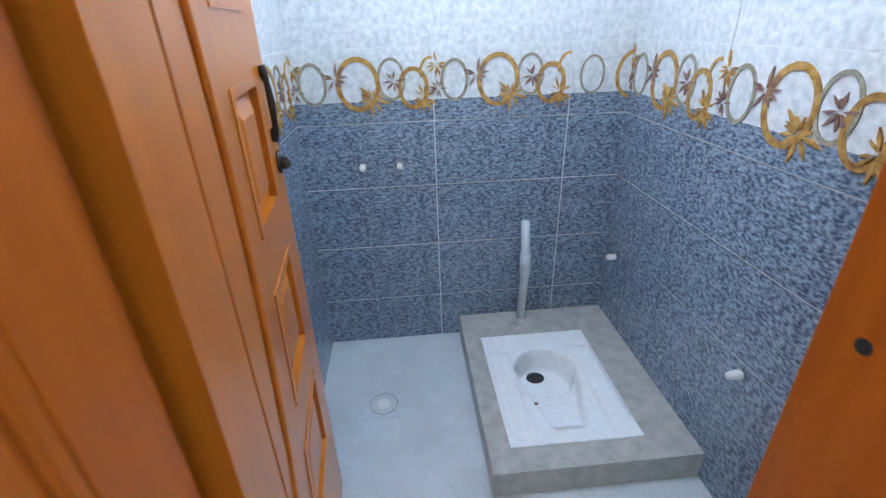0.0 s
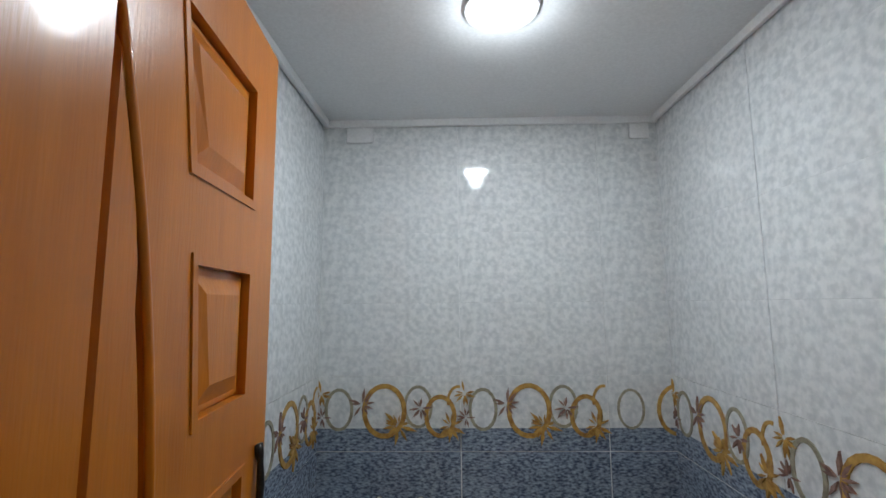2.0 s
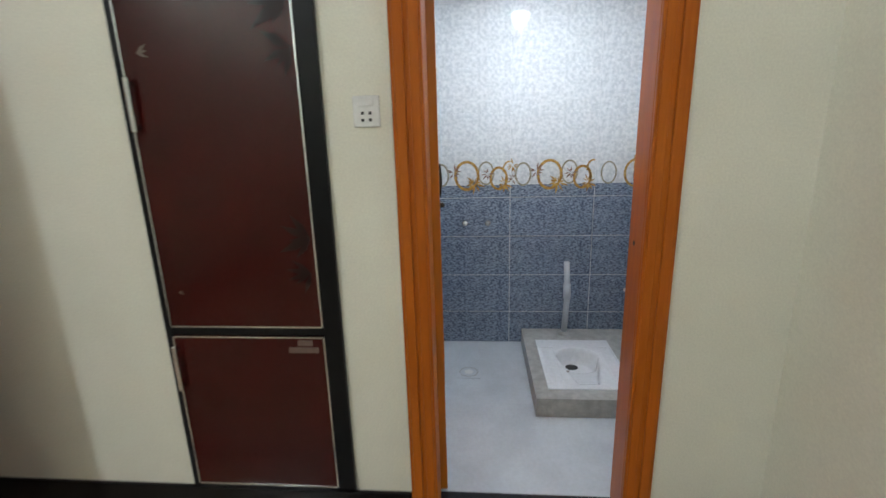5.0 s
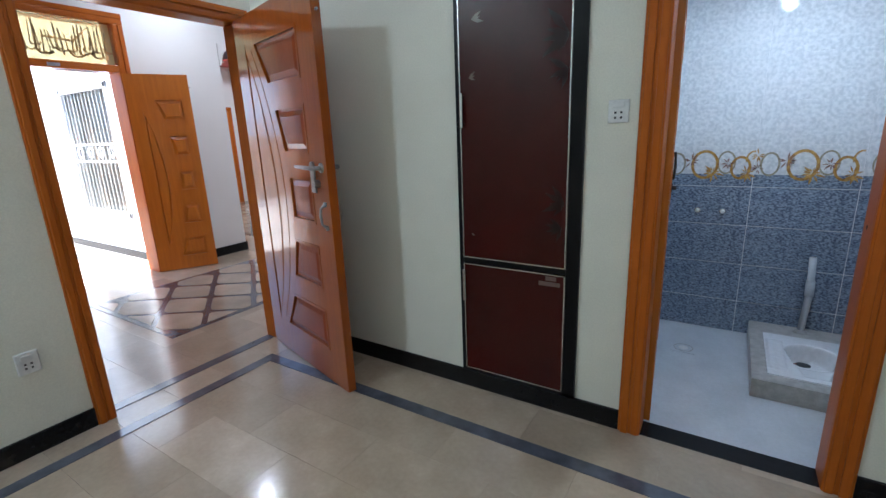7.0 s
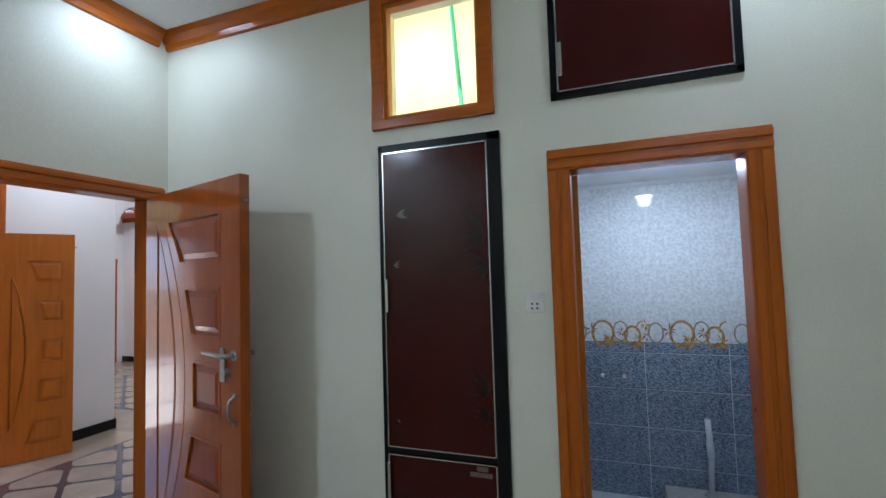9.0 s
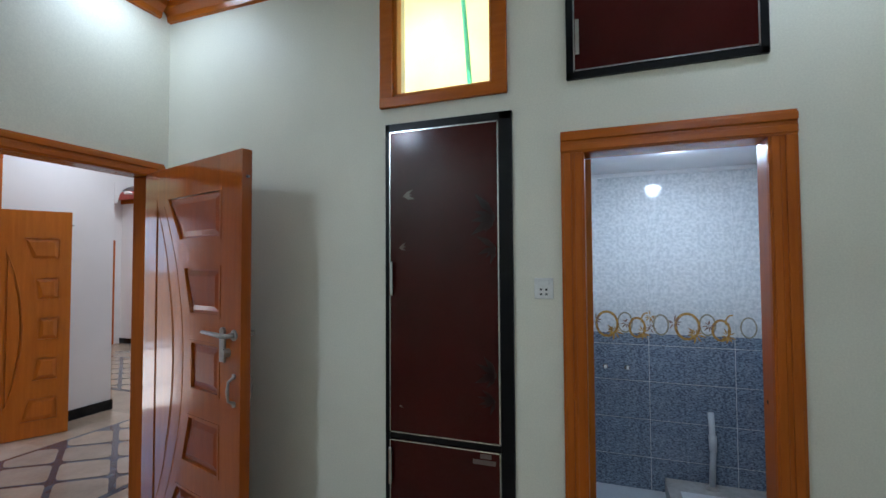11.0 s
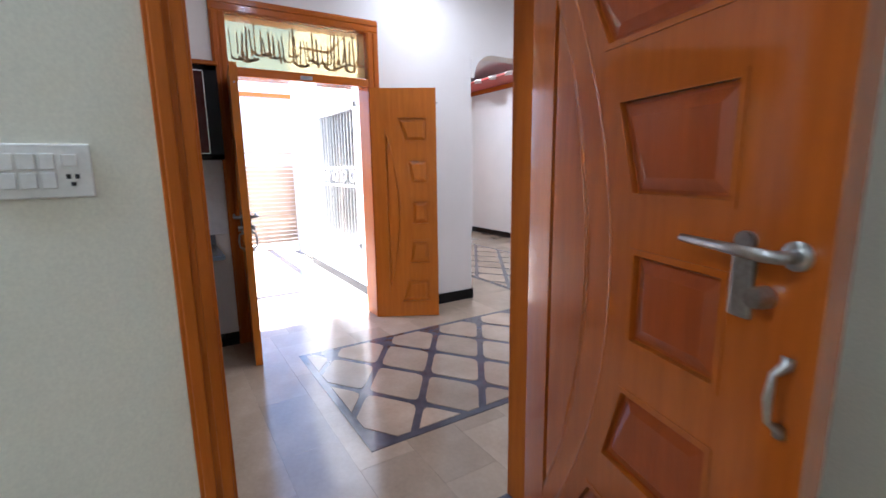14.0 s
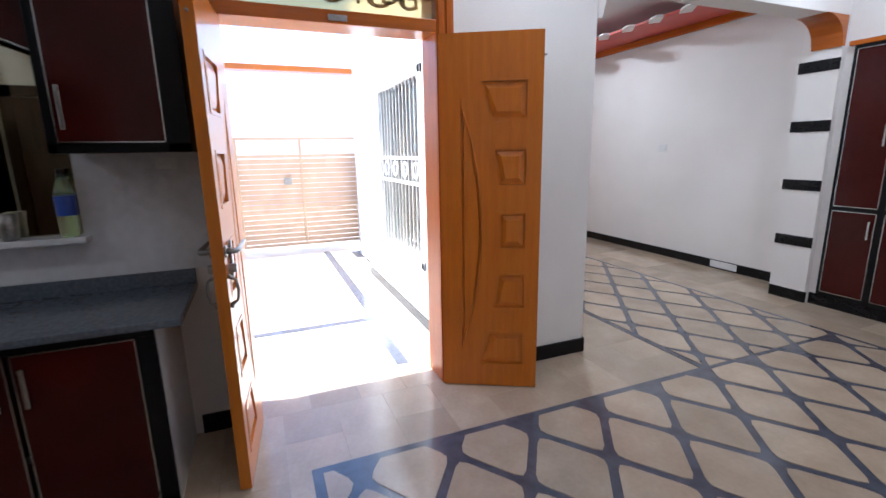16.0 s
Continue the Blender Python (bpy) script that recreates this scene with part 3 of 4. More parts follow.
# ---- bedroom built-ins ----
cup = thing("tall_wall_cupboard", "tall built-in cupboard with dark maroon gloss doors", "cupboard")
c0, c1, cz0, cz1 = CAB
outer = bmesh.new()
for lo, hi in (((c0, -0.018, cz0), (c0 + 0.022, 0.12, cz1)), ((c1 - 0.062, -0.018, cz0), (c1, 0.12, cz1)), ((c0, -0.018, cz1 - 0.04), (c1, 0.12, cz1)), ((c0, -0.018, cz0), (c1, 0.12, cz0 + 0.02)), ((c0, -0.012, 0.765), (c1, 0.12, 0.795))):
    box(lo, hi, outer, 0.002)
part("black_frame", outer, BLACK, cup)
part("back_panel", box((c0 + 0.02, 0.12, cz0), (c1 - 0.02, 0.14, cz1)), BLACK, cup)


def laminate_door(parent, x0, x1, z0, z1, y, hx, hz0, hz1, axis="y", out=-1):
    """A maroon door with bright edging and a bar handle. axis y: faces along y; x: faces along x."""
    def b(a0, a1, d0, d1, zz0, zz1, bm=None, bev=0.0):
        d0, d1 = sorted((y + out * d0, y + out * d1))
        return box((a0, d0, zz0), (a1, d1, zz1), bm, bev) if axis == "y" else box((d0, a0, zz0), (d1, a1, zz1), bm, bev)
    dr = part("cupboard_door", b(x0, x1, -0.012, 0.006, z0, z1, None, 0.002), MAROON, parent)
    e = bmesh.new()
    w = 0.006
    for a0, a1, q0, q1 in ((x0, x0 + w, z0, z1), (x1 - w, x1, z0, z1), (x0, x1, z0, z0 + w), (x0, x1, z1 - w, z1)):
        b(a0, a1, 0.005, 0.009, q0, q1, e)
    part("edge_trim", e, CHROME, dr, "thin bright metal edging")
    if hz1 > hz0:
        hb = b(hx - 0.009, hx + 0.009, 0.022, 0.032, hz0, hz1, None, 0.003)
        b(hx - 0.007, hx + 0.007, 0.005, 0.023, hz0 + 0.01, hz0 + 0.025, hb)
        b(hx - 0.007, hx + 0.007, 0.005, 0.023, hz1 - 0.025, hz1 - 0.01, hb)
        part("handle", hb, CHROME, dr, "slim brushed metal handle")
    return dr


du = laminate_door(cup, c0 + 0.024, c1 - 0.064, 0.797, cz1 - 0.042, -0.012, -0.835, 1.48, 1.65)
dl = laminate_door(cup, c0 + 0.024, c1 - 0.064, cz0 + 0.022, 0.763, -0.012, -0.842, 0.55, 0.73)


def petals(cx, cz, size, seed, y=-0.0185, turn=2.6, n=5):
    r = random.Random(seed)
    bm = bmesh.new()
    for i in range(n):
        a = turn + (i - n / 2) * 0.45 + r.random() * 0.2
        L = size * (0.6 + 0.5 * r.random())
        ux, uz = math.cos(a), math.sin(a)
        pts = [(cx, cz), (cx + ux * L * 0.5 - uz * L * 0.13, cz + uz * L * 0.5 + ux * L * 0.13), (cx + ux * L, cz + uz * L), (cx + ux * L * 0.5 + uz * L * 0.13, cz + uz * L * 0.5 - ux * L * 0.13)]
        prism(pts, y, y - 0.0006 * (1 + i * 0.1), "y", bm)
    return bm


for cx, cz, sz, sd, tn in ((-0.30, 1.86, 0.15, 1, 3.4), (-0.30, 1.72, 0.10, 2, 3.6), (-0.30, 1.12, 0.12, 3, 3.3), (-0.31, 1.0, 0.08, 5, 3.5)):
    part("leaf_print", petals(cx, cz, sz, sd, turn=tn), DARKLEAF, du, "dark leaf print on the gloss")
for cx, cz, sz, sd in ((-0.78, 1.98, 0.07, 6), (-0.80, 1.72, 0.06, 7), (-0.80, 0.93, 0.02, 8)):
    part("faded_print", petals(cx, cz, sz, sd, turn=0.3, n=3), CREAMPRINT, du, "faded pale print on the gloss")
part("sticker", box((-0.42, -0.0192, 0.70), (-0.31, -0.0185, 0.722), box((-0.385, -0.0192, 0.728), (-0.33, -0.0185, 0.75))), CREAMPRINT, dl, "faded brown sticker")

loft = thing("loft_cupboard", "maroon gloss loft cupboard above the bathroom doorway", "cupboard")
l0, l1, lz0, lz1 = LOFT
bm = bmesh.new()
for lo, hi in (((l0, -0.018, lz0), (l0 + 0.03, 0.14, lz1)), ((l1 - 0.03, -0.018, lz0), (l1, 0.14, lz1)), ((l0, -0.018, lz1 - 0.03), (l1, 0.14, lz1)), ((l0, -0.018, lz0), (l1, 0.14, lz0 + 0.03))):
    box(lo, hi, bm, 0.002)
part("black_frame", bm, BLACK, loft)
part("back_panel", box((l0 + 0.02, 0.12, lz0 + 0.02), (l1 - 0.02, 0.14, lz1 - 0.02)), BLACK, loft)
laminate_door(loft, l0 + 0.032, l1 - 0.032, lz0 + 0.032, lz1 - 0.032, -0.012, 0.08, 2.56, 2.72)

win = thing("window_high", "small high window with an orange wooden frame onto a yellow shaft", "window", kind="structure")
w0, w1, wz0, wz1 = WIN
bm = bmesh.new()
for lo, hi in (((w0, -0.024, wz0), (w0 + 0.075, 0.0, wz1)), ((w1 - 0.075, -0.024, wz0), (w1, 0.0, wz1)), ((w0, -0.026, wz0), (w1, 0.0, wz0 + 0.055)), ((w0, -0.026, wz1 - 0.07), (w1, 0.0, wz1))):
    box(lo, hi, bm, 0.005)
part("window_frame", bm, WOODX, win)
bm = bmesh.new()
for lo, hi in (((w0 + 0.05, 0.0, wz0 + 0.05), (w0 + 0.09, 0.06, wz1 - 0.04)), ((w1 - 0.09, 0.0, wz0 + 0.05), (w1 - 0.05, 0.06, wz1 - 0.04)), ((w0 + 0.05, 0.0, wz0 + 0.05), (w1 - 0.05, 0.06, wz0 + 0.075)), ((w0 + 0.05, 0.0, wz1 - 0.09), (w1 - 0.05, 0.06, wz1 - 0.04))):
    box(lo, hi, bm, 0.004)
part("sash", bm, PALEWOOD, win)
part("pane", box((w0 + 0.08, 0.025, wz0 + 0.07), (w1 - 0.08, 0.03, wz1 - 0.08)), GLASS, win).visible_shadow = False


def plate(name, label, category, axis, at, out, a, z, w, h, buttons):
    t = thing(name, label, category)

    def b(a0, a1, z0, z1, d0, d1, bev=0.0):
        e0, e1 = sorted((at + out * d0, at + out * d1))
        return box((a0, e0, z0), (a1, e1, z1), None, bev) if axis == "y" else box((e0, a0, z0), (e1, a1, z1), None, bev)
    part("cover_plate", b(a - w / 2, a + w / 2, z - h / 2, z + h / 2, 0, 0.011, 0.004), PLASTIC, t)
    for n, (u, v, bw, bh, dark) in buttons:
        part(n, b(a + u - bw / 2, a + u + bw / 2, z + v - bh / 2, z + v + bh / 2, 0.010, 0.012 if dark else 0.016, 0.0 if dark else 0.002), DARKHOLE if dark else PLASTIC, t)
    return t


hole5 = [("socket_hole", (u, v, 0.009, 0.009, True)) for u, v in ((-0.012, -0.005), (0.012, -0.005), (-0.012, -0.026), (0.012, -0.026))]
plate("wall_socket", "white plastic wall socket with switch beside the bathroom door", "socket", "y", 0.0, -1, -0.083, 1.525, 0.085, 0.095, [("rocker", (0, 0.026, 0.05, 0.022, False))] + hole5)
plate("wall_socket", "small white plastic wall socket above the skirting", "socket", "x", BX0, 1, -1.52, 0.468, 0.09, 0.11, [("rocker", (0, 0.03, 0.05, 0.022, False))] + hole5)
sw = [("rocker", (-0.055 + 0.034 * i, 0.02 - 0.04 * j, 0.028, 0.034, False)) for i in range(2) for j in range(2)]
sw += [("rocker", (0.012, 0.02, 0.026, 0.034, False)), ("rocker", (0.012, -0.02, 0.026, 0.034, False)), ("dimmer", (0.05, 0.022, 0.026, 0.026, False)), ("socket_hole", (0.045, -0.012, 0.008, 0.01, True)), ("socket_hole", (0.06, -0.012, 0.008, 0.01, True)), ("socket_hole", (0.052, -0.028, 0.009, 0.008, True))]
plate("switch_board", "white plastic switch board with rockers and socket", "switch", "x", BX0, 1, -1.535, 1.468, 0.175, 0.115, sw)


def downlight(x, y, r=0.07, z=CH):
    t = thing("downlight", "round recessed white ceiling downlight, lit", "ceiling light", pose(x, y, z), "recessed ceiling lights")
    rim = band(ellipse(0, 0, r, r, 24), ellipse(0, 0, r * 0.8, r * 0.8, 24), -0.008, -0.0005, "z")
    part("rim", rim, PLASTIC, t)
    part("diffuser", prism(ellipse(0, 0, r * 0.8, r * 0.8, 24), -0.004, -0.0005, "z"), LAMPGLOW, t, "glowing white diffuser")


# The downlight over the stairs is added to go with that fill.
for x, y in BED_LAMPS + HALL_LAMPS_AND_FILL + LOUNGE_LAMPS:
    downlight(x, y)

# ---- bathroom fittings ----
downlight(0.585, 0.93, 0.095, 2.33)
cor = bmesh.new()
for lo, hi in (((-0.078, 1.62, 2.30), (1.285, 1.637, 2.33)), ((1.262, 0.19, 2.30), (1.277, 1.62, 2.33)), ((-0.07, 0.87, 2.30), (-0.05, 1.62, 2.33))):
    box(lo, hi, cor, 0.004)
structure("bathroom_cove_trim", cor, CEIL, "rough white plaster edge under the bathroom ceiling", "trim")
for x, w in ((0.02, 0.11), (1.17, 0.08)):
    structure("plaster_patch", box((x, 1.628, 2.235), (x + w, 1.638, 2.30), None, 0.004), CEIL, "smeared white plaster patch below the ceiling", "plaster")

ped = thing("squat_toilet_plinth", "raised grey marble plinth round the squat toilet", "plinth")
P = (0.565, 1.283, 0.73, 1.638, 0.06)
pan_a, pan_b = (0.64, 0.82), (1.115, 1.435)
for lo, hi in (((P[0], P[2], -0.05), (pan_a[0], P[3], P[4])), ((pan_b[0], P[2], -0.05), (P[1], P[3], P[4])), ((pan_a[0], P[2], -0.05), (pan_b[0], pan_a[1], P[4])), ((pan_a[0], pan_b[1], -0.05), (pan_b[0], P[3], P[4]))):
    part("marble_slab", box(lo, hi), PEDESTAL, ped)
# squat pan: a fine grid dished by a keyhole-shaped bowl
pan = thing("squat_toilet_pan", "white ceramic squat toilet pan set in the plinth", "squat toilet")
bm = bmesh.new()
NX, NY = 76, 92
grid = []


def ease(v):
    v = max(0.0, min(1.0, v))
    return v * v * (3 - 2 * v)


def bowl_depth(x, y):
    cx = 0.876
    d = math.hypot((x - cx) / 0.132, (y - 1.205) / 0.120)
    deep = 0.112 * ease((1.0 - d) / 0.17)
    if 0.86 < y < 1.24:
        along = (y - 0.86) / 0.36
        half = 0.070 + 0.058 * ease(along * 1.1)
        trough = ease((half - abs(x - cx)) / 0.020) * ease((y - 0.86) / 0.07) * (0.030 + 0.045 * along)
        deep = max(deep, trough)
    rim = 0.0
    for fx in (0.695, 1.062):
        rim = max(rim, 0.009 * ease((0.047 - abs(x - fx)) / 0.012) * ease((y - 0.89) / 0.015) * ease((1.32 - y) / 0.015))
    return deep, rim


for j in range(NY + 1):
    row = []
    for i in range(NX + 1):
        x = pan_a[0] + (pan_b[0] - pan_a[0]) * i / NX
        y = pan_a[1] + (pan_b[1] - pan_a[1]) * j / NY
        dp, rim = bowl_depth(x, y)
        row.append(bm.verts.new((x, y, 0.068 - dp + rim)))
    grid.append(row)
for j in range(NY):
    for i in range(NX):
        bm.faces.new((grid[j][i], grid[j][i + 1], grid[j + 1][i + 1], grid[j + 1][i]))
part("bowl", bm, CERAMIC, pan, smooth=True)
bm = bmesh.new()
for lo, hi in (((pan_a[0], pan_a[1], 0.02), (pan_b[0], pan_a[1] + 0.004, 0.0675)), ((pan_a[0], pan_b[1] - 0.004, 0.02), (pan_b[0], pan_b[1], 0.0675)), ((pan_a[0], pan_a[1], 0.02), (pan_a[0] + 0.004, pan_b[1], 0.0675)), ((pan_b[0] - 0.004, pan_a[1], 0.02), (pan_b[0], pan_b[1], 0.0675))):
    box(lo, hi, bm)
part("rim", bm, CERAMIC, pan)
part("drain_hole", prism(ellipse(0.856, 1.262, 0.040, 0.034, 18), -0.046, -0.0415, "z"), DARKHOLE, pan, "dark drain hole")
part("dirt_fleck", prism(ellipse(0.78, 1.0, 0.009, 0.008, 8), 0.0745, 0.0755, "z"), ROSE, pan, "small brown fleck")

pipe = thing("flush_pipe", "pale plastic flush pipe rising from the plinth", "pipe")
part("riser", rod([(0.853, 1.555, 0.058), (0.866, 1.555, 0.32), (0.862, 1.556, 0.46), (0.856, 1.556, 0.587)], 0.020, sides=14), PVC, pipe, smooth=True)
part("coupling", rod([(0.866, 1.555, 0.325), (0.863, 1.555, 0.43)], 0.025, sides=14), PVC, pipe, smooth=True)
part("collar", rod([(0.853, 1.555, 0.058), (0.853, 1.555, 0.07), (0.853, 1.555, 0.082)], [0.045, 0.04, 0.024], sides=14), PEDESTAL, pipe)


def tap_stub(p, n, label):
    t = thing("capped_water_point", label, "pipe stub")
    p, n = Vector(p), Vector(n)
    part("cap", rod([p, p + n * 0.03, p + n * 0.045], [0.014, 0.014, 0.010], sides=12), PLASTIC, t, smooth=True)
    part("flange", rod([p - n * 0.001, p + n * 0.006], 0.019, sides=12), CHROME, t)


for x in (0.166, 0.322):
    tap_stub((x, 1.638, 0.847), (0, -1, 0), "white capped water point on the blue tiles")
tap_stub((1.278, 1.52, 0.40), (-1, 0, 0), "chrome water point on the blue tiles")
tap_stub((1.278, 0.69, 0.44), (-1, 0, 0), "white capped water point on the blue tiles")

dr = thing("floor_drain", "octagonal chrome floor drain in a square plate", "floor drain")
part("plate", box((0.115, 1.115, -0.05), (0.265, 1.265, -0.046), None, 0.001), BATHFLOOR, dr)
part("ring", band(ellipse(0.19, 1.19, 0.062, 0.062, 8), ellipse(0.19, 1.19, 0.058, 0.058, 8), -0.047, -0.0445, "z"), STEEL, dr)
part("grate", prism(ellipse(0.19, 1.19, 0.03, 0.03, 8), -0.0465, -0.044, "z"), PLASTIC, dr)

# ---- kitchen corner ----
KF, KR = -4.625, -0.985     # front face and end of the worktop
worktop = tagged(link("kitchen_worktop", box((FX, -3.4, 0.84), (KF + 0.022, KR, 0.875), None, 0.006), GRANITE), "blue-grey granite kitchen worktop", "worktop")
tagged(link("worktop_upstand", box((FX + 0.008, -3.4, 0.875), (FX + 0.02, KR, 0.95), None, 0.003), GRANITE), "low granite upstand behind the worktop", "upstand")
unit = thing("kitchen_base_unit", "maroon gloss kitchen base unit with black trim", "kitchen unit")
part("end_panel", box((FX + 0.0, -1.115, 0.0), (KF, -1.09, 0.84)), SPLASH, unit, "pale end panel")
part("plinth", box((FX + 0.05, -3.4, 0.0), (KF - 0.004, -1.115, 0.06)), BLACK, unit)
bm = bmesh.new()
box((KF - 0.02, -3.4, 0.812), (KF + 0.004, -1.09, 0.84), bm, 0.002)
box((KF - 0.02, -1.155, 0.0), (KF + 0.004, -1.09, 0.812), bm, 0.002)
box((KF - 0.02, -3.4, 0.03), (KF + 0.004, -1.09, 0.068), bm, 0.002)
part("black_frame", bm, BLACK, unit)
part("carcass_back", box((FX + 0.03, -3.4, 0.1), (FX + 0.05, -1.10, 0.83)), BLACK, unit)
for k in range(5):
    y1 = -1.157 - k * 0.418
    laminate_door(unit, y1 - 0.40, y1, 0.07, 0.81, KF, y1 - 0.365 if k % 2 == 0 else y1 - 0.035, 0.60, 0.76, "x", 1)
UZ0, UZ1, UF = 1.54, 2.19, -4.87
upper = thing("kitchen_wall_unit", "maroon gloss kitchen wall unit with black frame", "wall unit")
part("carcass", box((FX, -1.40, UZ0), (UF - 0.02, -0.895, UZ1 - 0.002)), BLACK, upper)
bm = bmesh.new()
for lo, hi in (((UF - 0.02, -1.40, UZ0), (UF, -1.367, UZ1)), ((UF - 0.02, -0.983, UZ0), (UF, -0.895, UZ1)), ((UF - 0.02, -1.40, UZ1 - 0.035), (UF, -0.895, UZ1)), ((UF - 0.02, -1.40, UZ0), (UF, -0.895, UZ0 + 0.038))):
    box(lo, hi, bm, 0.002)
part("black_frame", bm, BLACK, upper)
part("cornice", box((FX, -1.42, UZ1), (UF + 0.03, -0.885, UZ1 + 0.03), None, 0.006), WOODX, upper, "orange wooden cornice")
laminate_door(upper, -1.365, -0.985, UZ0 + 0.040, UZ1 - 0.037, UF, -1.33, 1.63, 1.80, "x", 1)
val = thing("kitchen_arched_unit", "maroon kitchen unit with a curved lower edge above the mirror", "wall unit")
ys = [-1.402 - 1.5 * i / 16 for i in range(17)]
low = [(y, 1.93 + 0.20 * math.sin(math.pi * i / 16) ** 1.0) for i, y in enumerate(ys)]
part("curved_front", prism(low + [(ys[-1], 2.42), (ys[0], 2.42)], -4.96, -4.94, "x"), MAROON, val)
part("edge_trim", rod([(-4.935, y, z) for y, z in low], 0.006, sides=6), CHROME, val)
part("carcass", box((FX, -2.95, 2.2), (-4.96, -1.402, 2.42)), BLACK, val)
part("cornice", box((FX, -2.97, 2.42), (-4.90, -1.40, 2.46), None, 0.006), WOODX, val, "orange wooden cornice")
structure("splashback", box((FX, -3.4, 0.95), (FX + 0.008, -0.89, 1.56), None, 0.001), SPLASH, "white veined splashback tiles", "splashback")
mir = thing("kitchen_mirror", "greenish wall mirror in a recess above a narrow ledge", "mirror")
part("mirror_glass", box((FX + 0.008, -2.9, 1.17), (FX + 0.014, -1.43, 2.19)), MIRROR, mir)
part("ledge", box((FX + 0.008, -2.9, 1.135), (FX + 0.10, -1.40, 1.165), None, 0.004), SPLASH, mir)
bt = thing("drink_bottle", "plastic drink bottle with a blue label and dark cap", "bottle", pose(FX + 0.055, -1.465, 1.165))
part("body", rod([(0, 0, 0), (0, 0, 0.02), (0, 0, 0.2), (0, 0, 0.25), (0, 0, 0.29)], [0.036, 0.04, 0.04, 0.025, 0.013], sides=16), BOTTLE, bt, smooth=True)
part("label", rod([(0, 0, 0.10), (0, 0, 0.19)], 0.0408, sides=16), BLUELABEL, bt, "blue paper label")
part("cap", rod([(0, 0, 0.288), (0, 0, 0.31)], 0.015, sides=12), BLACK, bt, "dark screw cap")
cp = thing("steel_tumbler", "small ribbed steel tumbler on the ledge", "tumbler", pose(FX + 0.055, -1.685, 1.165))
part("cup", rod([(0, 0, 0), (0, 0, 0.03), (0, 0, 0.07), (0, 0, 0.12)], [0.03, 0.034, 0.035, 0.04], sides=16), STEEL, cp, smooth=True)
for y in (-1.855, -2.01):
    sq = prism([(y, 1.005), (y + 0.037, 1.042), (y, 1.079), (y - 0.037, 1.042)], FX + 0.008, FX + 0.016, "x", None, 0.008)
    tagged(link("diamond_wall_tile", sq, PEDESTAL), "small grey diamond accent tile on the splashback", "tile", "diamond accent tiles")
plate("wall_socket", "small white cover plate on the splashback", "socket", "x", FX + 0.008, 1, -1.05, 1.49, 0.09, 0.055, [("rocker", (0, 0, 0.05, 0.03, False))])
sink = thing("kitchen_sink", "shiny steel kitchen sink rim in the worktop", "sink")
part("rim", band(ellipse(-4.93, -2.02, 0.19, 0.24, 28), ellipse(-4.93, -2.02, 0.165, 0.215, 28), 0.8755, 0.881, "z"), CHROME, sink)
part("basin", prism(ellipse(-4.93, -2.02, 0.165, 0.215, 28), 0.8755, 0.8775, "z"), STEEL, sink)
part("tap", rod([(-5.11, -1.86, 0.875), (-5.11, -1.86, 0.93), (-5.06, -1.87, 0.94)], [0.014, 0.012, 0.01]), CHROME, sink)

# ---- opening to the lounge ----
for y, s in ((1.548, 1), (4.25, -1)):
    pts = [(y, 2.62), (y + s * 0.30, 2.62)] + [(y + s * (0.30 - 0.26 * math.sin(a)), 2.62 - 0.22 * (1 - math.cos(a))) for a in (0.3, 0.6, 0.9, 1.2, 1.5)] + [(y + s * 0.03, 2.37), (y, 2.37)]
    structure("opening_corbel", prism(pts, FB - 0.01, FX + 0.012, "x"), WOODX if s < 0 else WHITE, "curved corbel at the head of the wide opening", "corbel")
jamb = thing("striped_jamb", "white opening jamb with black granite bands", "jamb", kind="structure")
part("jamb_face", box((FB - 0.1, 4.236, 0.11), (FX + 0.004, 4.25, 2.40)), WHITE, jamb)
for z in (0.55, 1.095, 1.645, 2.18):
    part("black_band", box((FB - 0.104, 4.228, z), (FX + 0.006, 4.24, z + 0.10), None, 0.002), SKIRT, jamb)
structure("wall_stub", box((FB - 0.1, 4.25, -0.05), (FB, 4.7, CH)), WHITE, "short return of white wall beside the opening", "wall")
hw = thing("hall_wall_cupboard", "dark maroon built-in hall cupboard", "cupboard")
part("black_frame", box((-5.12, 4.27, 0.11), (-3.9, 4.3, 2.36)), BLACK, hw)
part("cornice", box((-5.16, 4.25, 2.36), (-3.86, 4.3, 2.40), None, 0.006), WOODX, hw)
for x0 in (-5.09, -4.70, -4.31):
    laminate_door(hw, x0, x0 + 0.335, 0.97, 2.33, 4.27, x0 + 0.30, 1.5, 1.68)
    laminate_door(hw, x0, x0 + 0.335, 0.15, 0.93, 4.27, x0 + 0.30, 0.7, 0.86)

# lounge tray ceiling edge
tray = bmesh.new()
box((-9.6, 4.05, 3.05), (FB - 0.1, 4.69, 3.08), tray, 0.004)
structure("lounge_tray_ceiling", tray, RED, "red painted tray ceiling border", "ceiling")
structure("lounge_tray_edge", box((-9.6, 4.66, 2.96), (FB - 0.1, 4.698, 3.05), None, 0.01), WOODX, "orange wooden moulding under the red tray ceiling", "moulding")
for i in range(8):
    x = -5.9 - i * 0.45
    pts = [(x, 4.05), (x + 0.14, 3.93), (x + 0.28, 3.88), (x + 0.32, 3.96), (x + 0.22, 4.04), (x + 0.1, 4.13)]
    structure("tray_ceiling_ornament", prism(pts, 3.03, 3.05, "z"), WHITE, "small pale curved ceiling ornament", "ornament")
casing("door_frame_lounge", "brown wooden frame of a far lounge door", "y", -9.6, 1, 3.62, 4.56, 2.18, 0.09, 0.0)
ld = thing("lounge_door", "closed brown wooden lounge door", "door")
